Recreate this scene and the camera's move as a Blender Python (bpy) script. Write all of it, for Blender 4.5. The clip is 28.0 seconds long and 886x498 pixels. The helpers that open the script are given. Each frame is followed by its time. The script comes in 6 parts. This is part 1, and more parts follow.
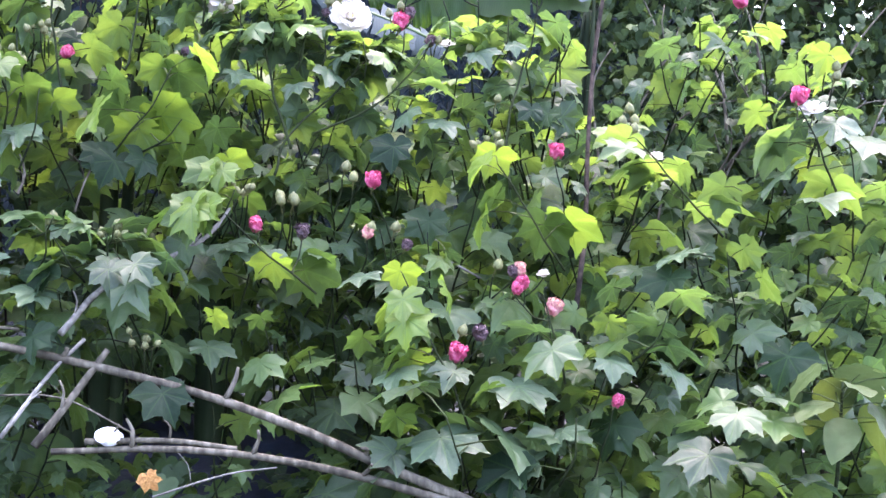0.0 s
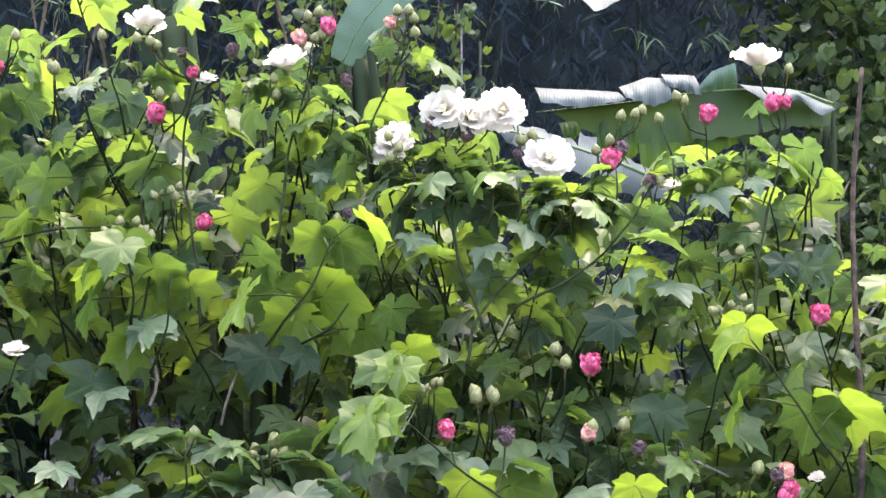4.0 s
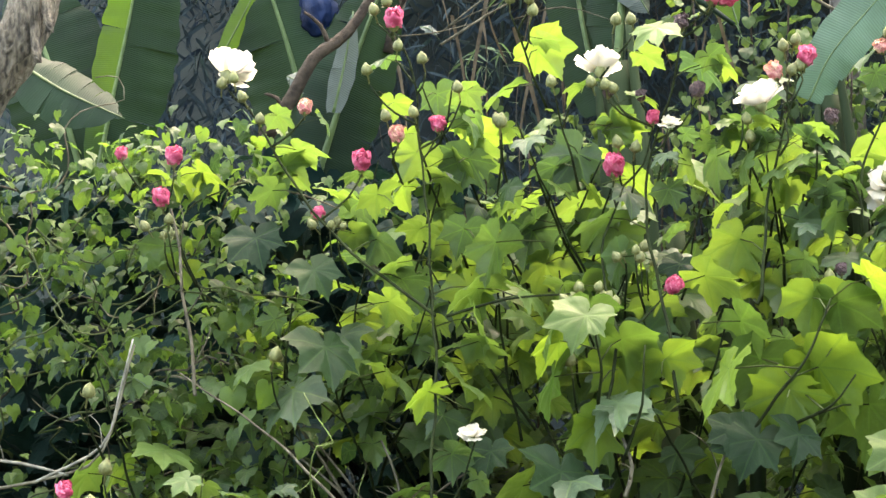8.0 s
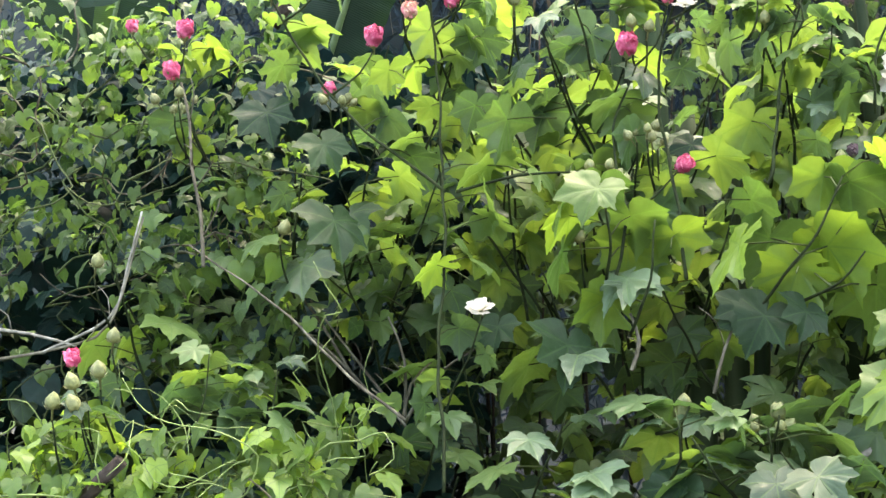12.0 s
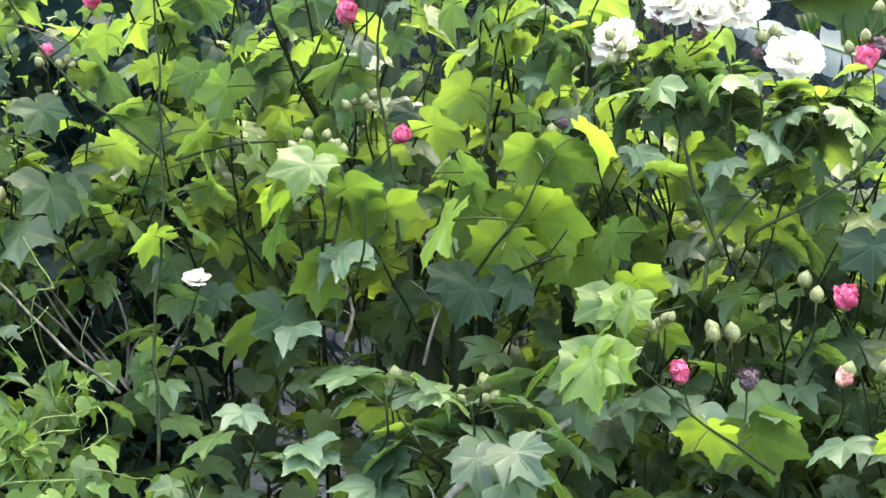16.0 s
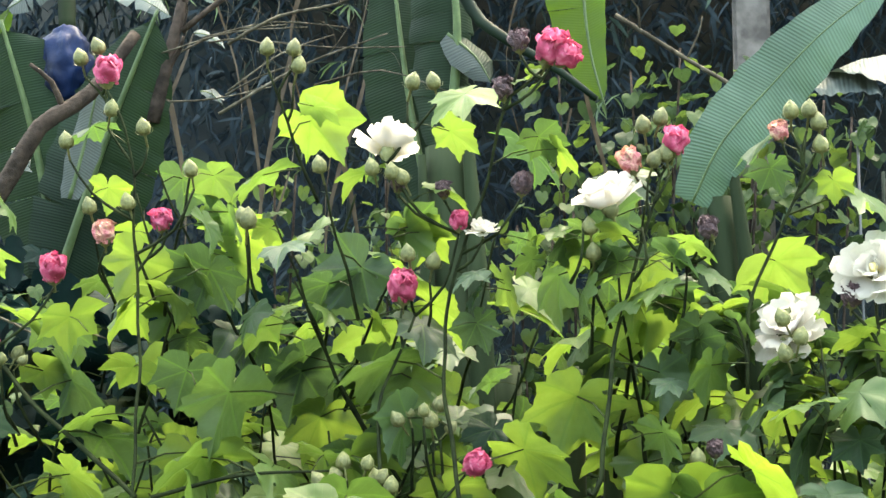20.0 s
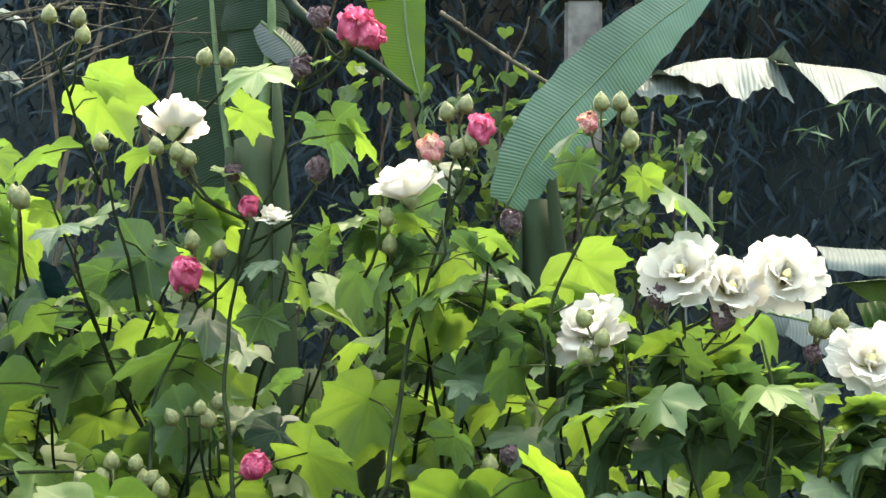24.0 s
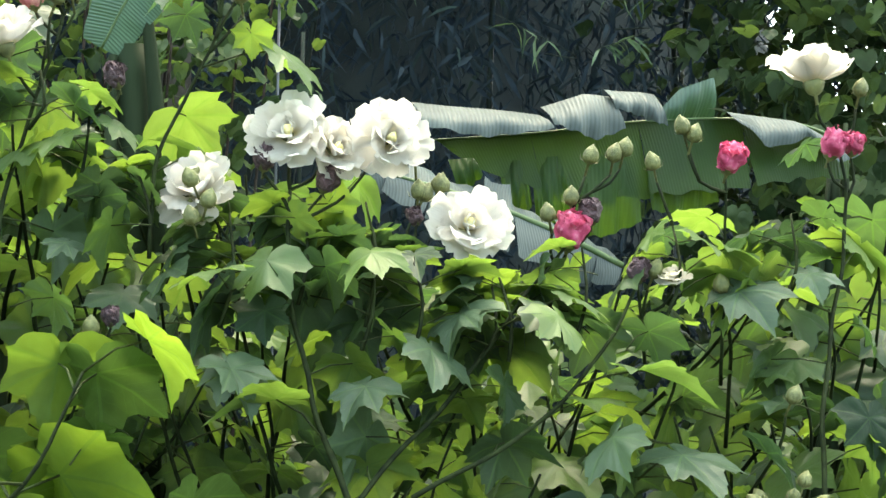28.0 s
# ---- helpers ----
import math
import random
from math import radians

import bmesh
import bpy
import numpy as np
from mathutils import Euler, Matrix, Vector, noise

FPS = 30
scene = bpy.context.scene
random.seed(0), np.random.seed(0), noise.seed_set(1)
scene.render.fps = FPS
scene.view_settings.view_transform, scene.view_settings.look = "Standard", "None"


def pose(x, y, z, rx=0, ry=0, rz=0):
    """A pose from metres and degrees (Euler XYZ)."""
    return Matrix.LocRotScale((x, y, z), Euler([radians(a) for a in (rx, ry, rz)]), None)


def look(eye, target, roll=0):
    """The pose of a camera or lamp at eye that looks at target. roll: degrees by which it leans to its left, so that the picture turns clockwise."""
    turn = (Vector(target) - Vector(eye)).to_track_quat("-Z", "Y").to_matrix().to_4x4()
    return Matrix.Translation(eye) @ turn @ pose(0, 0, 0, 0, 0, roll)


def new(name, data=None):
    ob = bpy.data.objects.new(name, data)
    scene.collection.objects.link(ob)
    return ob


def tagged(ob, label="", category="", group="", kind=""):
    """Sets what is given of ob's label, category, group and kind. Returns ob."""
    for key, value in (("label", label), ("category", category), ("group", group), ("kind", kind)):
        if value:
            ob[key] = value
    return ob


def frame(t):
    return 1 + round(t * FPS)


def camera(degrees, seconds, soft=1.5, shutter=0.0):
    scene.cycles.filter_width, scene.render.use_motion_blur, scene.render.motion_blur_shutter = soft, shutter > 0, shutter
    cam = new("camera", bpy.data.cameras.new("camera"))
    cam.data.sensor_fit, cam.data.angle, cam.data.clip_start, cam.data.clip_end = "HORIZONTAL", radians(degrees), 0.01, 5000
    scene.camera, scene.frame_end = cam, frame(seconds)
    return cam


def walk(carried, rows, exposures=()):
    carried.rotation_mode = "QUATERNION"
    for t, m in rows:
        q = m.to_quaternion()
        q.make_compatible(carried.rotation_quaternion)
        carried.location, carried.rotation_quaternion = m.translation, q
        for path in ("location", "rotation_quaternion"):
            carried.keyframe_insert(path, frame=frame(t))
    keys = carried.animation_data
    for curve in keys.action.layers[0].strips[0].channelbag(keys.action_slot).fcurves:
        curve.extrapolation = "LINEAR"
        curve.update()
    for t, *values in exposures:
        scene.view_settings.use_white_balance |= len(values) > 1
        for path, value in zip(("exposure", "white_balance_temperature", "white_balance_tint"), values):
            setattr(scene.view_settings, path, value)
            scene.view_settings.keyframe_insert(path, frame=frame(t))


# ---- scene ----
cam = camera(30.0, 28.0, soft=1.5)
PATH = [
    (0.0, look((0.6423, -5.2187, 1.2162), (1.0268, -2.2439, 1.1631), 2.479)),
    (0.5, look((0.6262, -5.2155, 1.2696), (1.0336, -2.2438, 1.2159), 2.328)),
    (1.0, look((0.6081, -5.2267, 1.3205), (1.0202, -2.2557, 1.2659), 1.787)),
    (1.5, look((0.5850, -5.2241, 1.3663), (0.9841, -2.2513, 1.3136), 1.098)),
    (2.0, look((0.5631, -5.2389, 1.4037), (0.9285, -2.2616, 1.3569), 1.138)),
    (2.5, look((0.5485, -5.0982, 1.4354), (0.8686, -2.1155, 1.4069), 0.978)),
    (3.0, look((0.5433, -4.5384, 1.4639), (0.8267, -1.5519, 1.4597), 0.626)),
    (3.5, look((0.5449, -4.3154, 1.4832), (0.7554, -1.3230, 1.5195), 0.131)),
    (5.5, look((0.5786, -3.8080, 1.5251), (0.4017, -0.8191, 1.7126), -0.656)),
    (6.0, look((0.5740, -3.7694, 1.5333), (0.2863, -0.7906, 1.7440), -0.772)),
    (6.5, look((0.5379, -3.6903, 1.5354), (0.1482, -0.7248, 1.7678), -0.951)),
    (7.0, look((0.4708, -3.6547, 1.5217), (-0.0022, -0.7028, 1.7723), -1.013)),
    (7.5, look((0.3834, -3.6813, 1.5072), (-0.1347, -0.7366, 1.7525), -1.111)),
    (8.0, look((0.3059, -3.6964, 1.5059), (-0.2483, -0.7561, 1.7238), -1.575)),
    (8.5, look((0.2710, -3.7013, 1.5153), (-0.3277, -0.7664, 1.6828), -1.924)),
    (9.0, look((0.2841, -3.6578, 1.5377), (-0.3792, -0.7338, 1.6390), -2.140)),
    (9.5, look((0.3101, -3.6151, 1.5366), (-0.4078, -0.7027, 1.5885), -2.004)),
    (10.0, look((0.3128, -3.6042, 1.5068), (-0.4195, -0.6952, 1.5412), -1.643)),
    (10.5, look((0.2864, -3.5912, 1.4529), (-0.4245, -0.6771, 1.5033), -0.846)),
    (11.0, look((0.2659, -3.6115, 1.4073), (-0.3974, -0.6867, 1.4820), -0.425)),
    (11.5, look((0.2639, -3.6559, 1.3836), (-0.3487, -0.7205, 1.4739), -0.379)),
    (12.0, look((0.2804, -3.6927, 1.3815), (-0.2767, -0.7464, 1.4776), -0.486)),
    (12.5, look((0.3065, -3.6960, 1.3828), (-0.1980, -0.7400, 1.4702), -0.173)),
    (13.0, look((0.3422, -3.6957, 1.3985), (-0.1076, -0.7300, 1.4461), -0.245)),
    (13.5, look((0.3696, -3.7015, 1.4292), (-0.0221, -0.7274, 1.3912), -0.500)),
    (15.5, look((0.4310, -3.7212, 1.5525), (0.2283, -0.7343, 1.3592), -0.353)),
    (16.0, look((0.4451, -3.7104, 1.5758), (0.2599, -0.7188, 1.4490), -0.432)),
    (16.5, look((0.4594, -3.6991, 1.5893), (0.2715, -0.7055, 1.5333), -0.532)),
    (17.0, look((0.4750, -3.6567, 1.5994), (0.2696, -0.6637, 1.6089), -0.556)),
    (17.5, look((0.4840, -3.4980, 1.6101), (0.2507, -0.5080, 1.6808), -0.544)),
    (18.0, look((0.4845, -3.3567, 1.6231), (0.2227, -0.3713, 1.7607), -0.626)),
    (18.5, look((0.4842, -2.9895, 1.6418), (0.1718, -0.0136, 1.8567), -0.429)),
    (19.0, look((0.4785, -2.8169, 1.6581), (0.1305, 0.1497, 1.9379), -0.326)),
    (19.5, look((0.4627, -2.6938, 1.6741), (0.0783, 0.2629, 2.0055), -0.069)),
    (20.0, look((0.4588, -2.5784, 1.6854), (0.0106, 0.3646, 2.0564), -0.109)),
    (20.5, look((0.4665, -2.5555, 1.6848), (-0.0402, 0.3752, 2.0771), -0.278)),
    (22.5, look((0.5344, -2.4136, 1.6659), (-0.0056, 0.4945, 2.1671), 0.653)),
    (23.0, look((0.5388, -2.4077, 1.6541), (0.0976, 0.5179, 2.1506), 1.013)),
    (23.5, look((0.5435, -2.4052, 1.6483), (0.2163, 0.5398, 2.1171), 1.072)),
    (24.0, look((0.5399, -2.4045, 1.6490), (0.3447, 0.5585, 2.0768), 1.072)),
    (24.5, look((0.5335, -2.4026, 1.6519), (0.4670, 0.5715, 2.0396), 1.169)),
    (25.0, look((0.5295, -2.3971, 1.6586), (0.5764, 0.5818, 2.0110), 1.217)),
    (25.5, look((0.5132, -2.3912, 1.6675), (0.6726, 0.5878, 1.9847), 1.276)),
    (26.0, look((0.4940, -2.3920, 1.6757), (0.7585, 0.5832, 1.9558), 1.322)),
    (26.5, look((0.4836, -2.3890, 1.6856), (0.8396, 0.5802, 1.9247), 0.975)),
    (27.0, look((0.4839, -2.3825, 1.6909), (0.9219, 0.5789, 1.8862), 1.033)),
    (27.5, look((0.4797, -2.4085, 1.6956), (1.0015, 0.5416, 1.8518), 0.816)),
    (28.0, look((0.4796, -2.3822, 1.7041), (1.0750, 0.5557, 1.8230), 1.012)),
]
walk(cam, PATH, [(0.0, 4.30, 6050, 30), (3.0, 4.13, 6600, 25), (8.0, 4.11, 8300, 5), (12.0, 4.28, 7600, 8), (16.0, 4.42, 7200, 7), (19.0, 4.08, 7800, 1), (25.0, 3.72, 7700, -2), (28.0, 3.67, 7600, -4)])

# ---- light ----
world = bpy.data.worlds.new("overcast_sky")
scene.world = world
world.use_nodes = True
wn = world.node_tree.nodes
sky = wn.new("ShaderNodeTexSky")
sky.sky_type = "NISHITA"
sky.sun_disc = False
sky.sun_elevation, sky.sun_rotation = radians(69), radians(18)
sky.air_density, sky.dust_density, sky.ozone_density = 1.0, 4.0, 1.0
wn["Background"].inputs["Strength"].default_value = 0.15
world.node_tree.links.new(sky.outputs["Color"], wn["Background"].inputs["Color"])
sun = new("sun", bpy.data.lights.new("sun", "SUN"))
sun.data.energy, sun.data.angle, sun.data.color = 0.5, radians(140), (1.0, 0.96, 0.9)
sun.matrix_world = look((0.6, 1.8, 5.0), (0, 0, 0))

rng = random.Random(7)
V = Vector


# ---- materials ----
def mat_nodes(name):
    m = bpy.data.materials.new(name)
    m.use_nodes = True
    nt = m.node_tree
    return m, nt, nt.nodes["Principled BSDF"], nt.nodes["Material Output"]


def add(nt, kind, **inputs):
    n = nt.nodes.new(kind)
    for k, v in inputs.items():
        n.inputs[k].default_value = v
    return n


def math_node(nt, op, a, b=0.0):
    n = nt.nodes.new("ShaderNodeMath")
    n.operation = op
    for i, v in enumerate((a, b)):
        if isinstance(v, (int, float)):
            n.inputs[i].default_value = v
        else:
            nt.links.new(v, n.inputs[i])
    return n.outputs[0]


def ramp(nt, fac, stops):
    n = nt.nodes.new("ShaderNodeValToRGB")
    e = n.color_ramp.elements
    while len(e) < len(stops):
        e.new(0.5)
    for el, (p, c) in zip(e, stops):
        el.position, el.color = p, (*c, 1)
    if fac is not None:
        nt.links.new(fac, n.inputs[0])
    return n.outputs[0]


def mix_color(nt, fac, a, b, blend="MIX"):
    n = nt.nodes.new("ShaderNodeMix")
    n.data_type, n.blend_type = "RGBA", blend
    for sock, v in ((n.inputs[0], fac), (n.inputs[6], a), (n.inputs[7], b)):
        if isinstance(v, (int, float)):
            sock.default_value = v
        elif isinstance(v, tuple):
            sock.default_value = (*v, 1)
        else:
            nt.links.new(v, sock)
    return n.outputs[2]


def noise_fac(nt, coord, scale, detail=4.0):
    n = add(nt, "ShaderNodeTexNoise", Scale=scale, Detail=detail)
    if coord is not None:
        nt.links.new(coord, n.inputs["Vector"])
    return n.outputs["Fac"]


def bump_of(nt, height, strength, distance, bsdf):
    b = add(nt, "ShaderNodeBump", Strength=strength, Distance=distance)
    nt.links.new(height, b.inputs["Height"])
    nt.links.new(b.outputs[0], bsdf.inputs["Normal"])
    return b.outputs[0]


def leaf_material(name, stops, glow, share=0.6, island=False, veins=True, rough=0.42, vein_color=(0.12, 0.18, 0.07), gloss=0.32):
    """A thin leaf: reflected green by stops, light let through tinted by glow."""
    m, nt, bsdf, out = mat_nodes(name)
    uv = nt.nodes.new("ShaderNodeTexCoord")
    if island:
        rnd = nt.nodes.new("ShaderNodeNewGeometry").outputs["Random Per Island"]
    else:
        rnd = nt.nodes.new("ShaderNodeObjectInfo").outputs["Random"]
    base = ramp(nt, rnd, stops)
    geo = nt.nodes.new("ShaderNodeNewGeometry")
    spots = noise_fac(nt, geo.outputs["Position"], 38.0, 5.0)
    base = mix_color(nt, 0.55, base, ramp(nt, spots, [(0.3, (0.55, 0.55, 0.5)), (0.7, (1.15, 1.15, 1.1))]), "MULTIPLY")
    fine = noise_fac(nt, geo.outputs["Position"], 420.0, 3.0)
    height = fine
    through_color = mix_color(nt, 0.25, glow, base)
    through_color = mix_color(nt, 1.0, through_color, ramp(nt, rnd, [(0.0, (0.3, 0.38, 0.9)), (0.35, (0.5, 0.58, 0.9)), (0.55, (1.0, 1.0, 1.0)), (1.0, (1.15, 1.12, 1.0))]), "MULTIPLY")
    if veins:
        sep = nt.nodes.new("ShaderNodeSeparateXYZ")
        nt.links.new(uv.outputs["UV"], sep.inputs[0])
        x, y = sep.outputs[0], sep.outputs[1]
        ang = math_node(nt, "ABSOLUTE", math_node(nt, "ARCTAN2", x, y))
        r = math_node(nt, "SQRT", math_node(nt, "ADD", math_node(nt, "MULTIPLY", x, x), math_node(nt, "MULTIPLY", y, y)))
        d = ang
        for a in (50, 104):
            d = math_node(nt, "MINIMUM", d, math_node(nt, "ABSOLUTE", math_node(nt, "SUBTRACT", ang, radians(a))))
        w = math_node(nt, "MULTIPLY", d, r)
        side = math_node(nt, "FRACT", math_node(nt, "ADD", math_node(nt, "MULTIPLY", r, 6.0), math_node(nt, "MULTIPLY", w, -7.0)))
        side = math_node(nt, "LESS_THAN", side, 0.07)
        v = math_node(nt, "MAXIMUM", math_node(nt, "LESS_THAN", w, 0.02), math_node(nt, "MULTIPLY", side, 0.45))
        base = mix_color(nt, math_node(nt, "MULTIPLY", v, 0.3), base, vein_color)
        through_color = mix_color(nt, math_node(nt, "MULTIPLY", v, 0.5), through_color, (0.07, 0.15, 0.01))
        height = math_node(nt, "ADD", math_node(nt, "MULTIPLY", fine, 0.4), math_node(nt, "MULTIPLY", v, -1.0))
    nt.links.new(base, bsdf.inputs["Base Color"])
    bsdf.inputs["Roughness"].default_value = rough
    bsdf.inputs["Specular IOR Level"].default_value = gloss
    folds = noise_fac(nt, geo.outputs["Position"], 30.0, 1.5)
    height = math_node(nt, "ADD", height, math_node(nt, "MULTIPLY", folds, 9.0))
    bump_of(nt, height, 0.45, 0.0012, bsdf)
    tr = nt.nodes.new("ShaderNodeBsdfTranslucent")
    nt.links.new(through_color, tr.inputs["Color"])
    mx = nt.nodes.new("ShaderNodeMixShader")
    mx.inputs[0].default_value = share
    nt.links.new(bsdf.outputs[0], mx.inputs[1])
    nt.links.new(tr.outputs[0], mx.inputs[2])
    nt.links.new(mx.outputs[0], out.inputs["Surface"])
    return m


def surface_material(name, stops, scale=30.0, rough=0.7, bump=0.4, distance=0.003, stretch=(1, 1, 1), share=0.0, glow=(0.3, 0.4, 0.1), detail=6.0, gloss=0.5):
    m, nt, bsdf, out = mat_nodes(name)
    tc = nt.nodes.new("ShaderNodeTexCoord")
    mp = nt.nodes.new("ShaderNodeMapping")
    mp.inputs["Scale"].default_value = stretch
    nt.links.new(tc.outputs["Object"], mp.inputs[0])
    n1 = noise_fac(nt, mp.outputs[0], scale, detail)
    n2 = noise_fac(nt, mp.outputs[0], scale * 0.13, 3.0)
    fac = math_node(nt, "ADD", math_node(nt, "MULTIPLY", n1, 0.6), math_node(nt, "MULTIPLY", n2, 0.4))
    fac = math_node(nt, "ADD", math_node(nt, "MULTIPLY", fac, 2.0), -0.5)
    col = ramp(nt, fac, stops)
    rnd = nt.nodes.new("ShaderNodeObjectInfo").outputs["Random"]
    tone = ramp(nt, rnd, [(0.0, (0.82, 0.82, 0.82)), (1.0, (1.12, 1.12, 1.12))])
    col = mix_color(nt, 1.0, col, tone, "MULTIPLY")
    nt.links.new(col, bsdf.inputs["Base Color"])
    bsdf.inputs["Roughness"].default_value = rough
    bsdf.inputs["Specular IOR Level"].default_value = gloss
    bump_of(nt, n1, bump, distance, bsdf)
    if share:
        tr = nt.nodes.new("ShaderNodeBsdfTranslucent")
        nt.links.new(mix_color(nt, 0.6, col, glow), tr.inputs["Color"])
        mx = nt.nodes.new("ShaderNodeMixShader")
        mx.inputs[0].default_value = share
        nt.links.new(bsdf.outputs[0], mx.inputs[1])
        nt.links.new(tr.outputs[0], mx.inputs[2])
        nt.links.new(mx.outputs[0], out.inputs["Surface"])
    return m


LEAF_STOPS = [(0.0, (0.052, 0.084, 0.05)), (0.4, (0.072, 0.12, 0.058)), (1.0, (0.115, 0.185, 0.055))]
GLOW = (0.122, 0.192, 0.017)
M_LEAF = leaf_material("hibiscus_leaf", LEAF_STOPS, GLOW)
M_YOUNG = leaf_material("young_hibiscus_leaf", [(0.0, (0.07, 0.12, 0.026)), (1.0, (0.11, 0.18, 0.032))], (0.14, 0.22, 0.018), share=0.6)
# Thick mature leaf, darkened further by shade put into its colour.
M_OLD_SHADED = leaf_material("shaded_mature_leaf", [(0.0, (0.012, 0.026, 0.013)), (1.0, (0.022, 0.043, 0.019))], (0.06, 0.11, 0.014), share=0.4, rough=0.45, gloss=0.1, vein_color=(0.025, 0.05, 0.025))
# Greyer base carries the sky's sheen on upturned blades.
M_SHEEN = leaf_material("sheen_hibiscus_leaf", [(0.0, (0.05, 0.08, 0.048)), (1.0, (0.08, 0.125, 0.068))], (0.08, 0.14, 0.025), share=0.38, rough=0.42, gloss=0.25)
# Copy for blades that look bright with light behind them.
M_BRIGHT = leaf_material("lit_hibiscus_leaf", [(0.0, (0.06, 0.1, 0.04)), (1.0, (0.09, 0.15, 0.045))], (0.12, 0.188, 0.017))
M_LEAF_ALL = leaf_material("hibiscus_leaf_mass", LEAF_STOPS, GLOW, island=True)
M_VINE = leaf_material("vine_leaf", [(0.0, (0.03, 0.062, 0.018)), (0.75, (0.065, 0.115, 0.034)), (1.0, (0.1, 0.165, 0.045))], (0.1, 0.175, 0.016), island=True)
M_VINE_YOUNG = leaf_material("young_vine_leaf", [(0.0, (0.05, 0.09, 0.03)), (0.6, (0.11, 0.18, 0.045)), (1.0, (0.16, 0.24, 0.06))], (0.3, 0.44, 0.02), island=True)
# Bamboo leaf with the thicket's shade and blue haze in its colour.
M_BAMBOO_SHADED = leaf_material("bamboo_leaf_shaded", [(0.0, (0.02, 0.03, 0.037)), (0.95, (0.024, 0.035, 0.042)), (1.0, (0.036, 0.058, 0.044))], (0.024, 0.038, 0.04), share=0.3, island=True, veins=False, rough=0.9, gloss=0.04)
M_TREE_LEAF = leaf_material("tree_leaf", [(0.0, (0.02, 0.036, 0.016)), (1.0, (0.055, 0.085, 0.032))], (0.09, 0.14, 0.025), share=0.35, island=True, veins=False, gloss=0.12)
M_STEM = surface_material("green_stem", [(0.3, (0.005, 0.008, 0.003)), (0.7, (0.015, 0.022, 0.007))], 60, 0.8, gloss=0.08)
M_PETIOLE = surface_material("petiole", [(0.3, (0.014, 0.02, 0.006)), (0.7, (0.035, 0.048, 0.014))], 60, 0.65, gloss=0.12)
M_WOOD = surface_material("grey_branch", [(0.3, (0.026, 0.023, 0.016)), (0.55, (0.066, 0.06, 0.042)), (0.75, (0.12, 0.11, 0.082))], 55, 0.85, 0.6, 0.004, (1, 1, 0.35), gloss=0.15)
M_BARK = surface_material("flaking_bark", [(0.3, (0.022, 0.018, 0.013)), (0.46, (0.08, 0.066, 0.047)), (0.8, (0.18, 0.155, 0.12))], 95, 0.95, 1.0, 0.02, (1, 1, 0.32), detail=10)
# Heartwood blackened to paint the shade inside the bark's notch.
M_HOLLOW = surface_material("dark_hollow_heartwood", [(0.3, (0.006, 0.005, 0.004)), (0.7, (0.022, 0.017, 0.014))], 60, 0.95, 0.8, 0.01, (1, 1, 0.3))
M_DARKWOOD = surface_material("dark_brown_bark", [(0.3, (0.012, 0.009, 0.007)), (0.7, (0.045, 0.034, 0.026))], 45, 0.9, 0.8, 0.01, gloss=0.15)
M_PALE = surface_material("bleached_wood", [(0.3, (0.06, 0.057, 0.046)), (0.55, (0.12, 0.114, 0.092)), (0.75, (0.2, 0.19, 0.16))], 55, 0.85, 0.6, 0.004)
M_TENDRIL = surface_material("pale_tendril", [(0.3, (0.05, 0.075, 0.02)), (0.7, (0.12, 0.16, 0.045))], 60, 0.6, gloss=0.2)
def petal_material(name, white, throat):
    """A thin white petal that yellows towards its foot."""
    m, nt, bsdf, out = mat_nodes(name)
    tc = nt.nodes.new("ShaderNodeTexCoord")
    sep = nt.nodes.new("ShaderNodeSeparateXYZ")
    nt.links.new(tc.outputs["Object"], sep.inputs[0])
    streak = nt.nodes.new("ShaderNodeMapping")
    streak.inputs["Scale"].default_value = (9, 1.2, 1)
    nt.links.new(tc.outputs["Object"], streak.inputs[0])
    n1 = noise_fac(nt, streak.outputs[0], 3.0, 3.0)
    foot = math_node(nt, "ADD", sep.outputs[1], math_node(nt, "MULTIPLY", n1, 0.25))
    col = ramp(nt, foot, [(0.12, throat), (0.5, white), (1.0, white)])
    nt.links.new(col, bsdf.inputs["Base Color"])
    bsdf.inputs["Roughness"].default_value = 0.6
    bsdf.inputs["Specular IOR Level"].default_value = 0.25
    bump_of(nt, n1, 0.5, 0.02, bsdf)
    tr = nt.nodes.new("ShaderNodeBsdfTranslucent")
    nt.links.new(col, tr.inputs["Color"])
    mx = nt.nodes.new("ShaderNodeMixShader")
    mx.inputs[0].default_value = 0.62
    nt.links.new(bsdf.outputs[0], mx.inputs[1])
    nt.links.new(tr.outputs[0], mx.inputs[2])
    nt.links.new(mx.outputs[0], out.inputs["Surface"])
    return m


M_WHITE = petal_material("white_petal", (0.62, 0.595, 0.53), (0.6, 0.51, 0.2))
M_CREAM = surface_material("cream_stamen", [(0.3, (0.6, 0.5, 0.16)), (0.7, (0.8, 0.72, 0.4))], 150, 0.7)
M_PINK = surface_material("wilted_pink_petal", [(0.3, (0.23, 0.014, 0.05)), (0.5, (0.42, 0.045, 0.12)), (0.75, (0.58, 0.2, 0.28))], 4, 0.6, 0.3, 0.025, share=0.25, glow=(0.6, 0.06, 0.16))
M_SALMON = surface_material("faded_petal", [(0.3, (0.42, 0.1, 0.12)), (0.55, (0.58, 0.27, 0.24)), (0.75, (0.55, 0.42, 0.24))], 6, 0.7, 0.5, 0.06, share=0.2, glow=(0.7, 0.3, 0.15))
M_DEAD = surface_material("dead_bloom", [(0.3, (0.03, 0.016, 0.02)), (0.7, (0.09, 0.05, 0.055))], 6, 0.8, 0.5, 0.06)
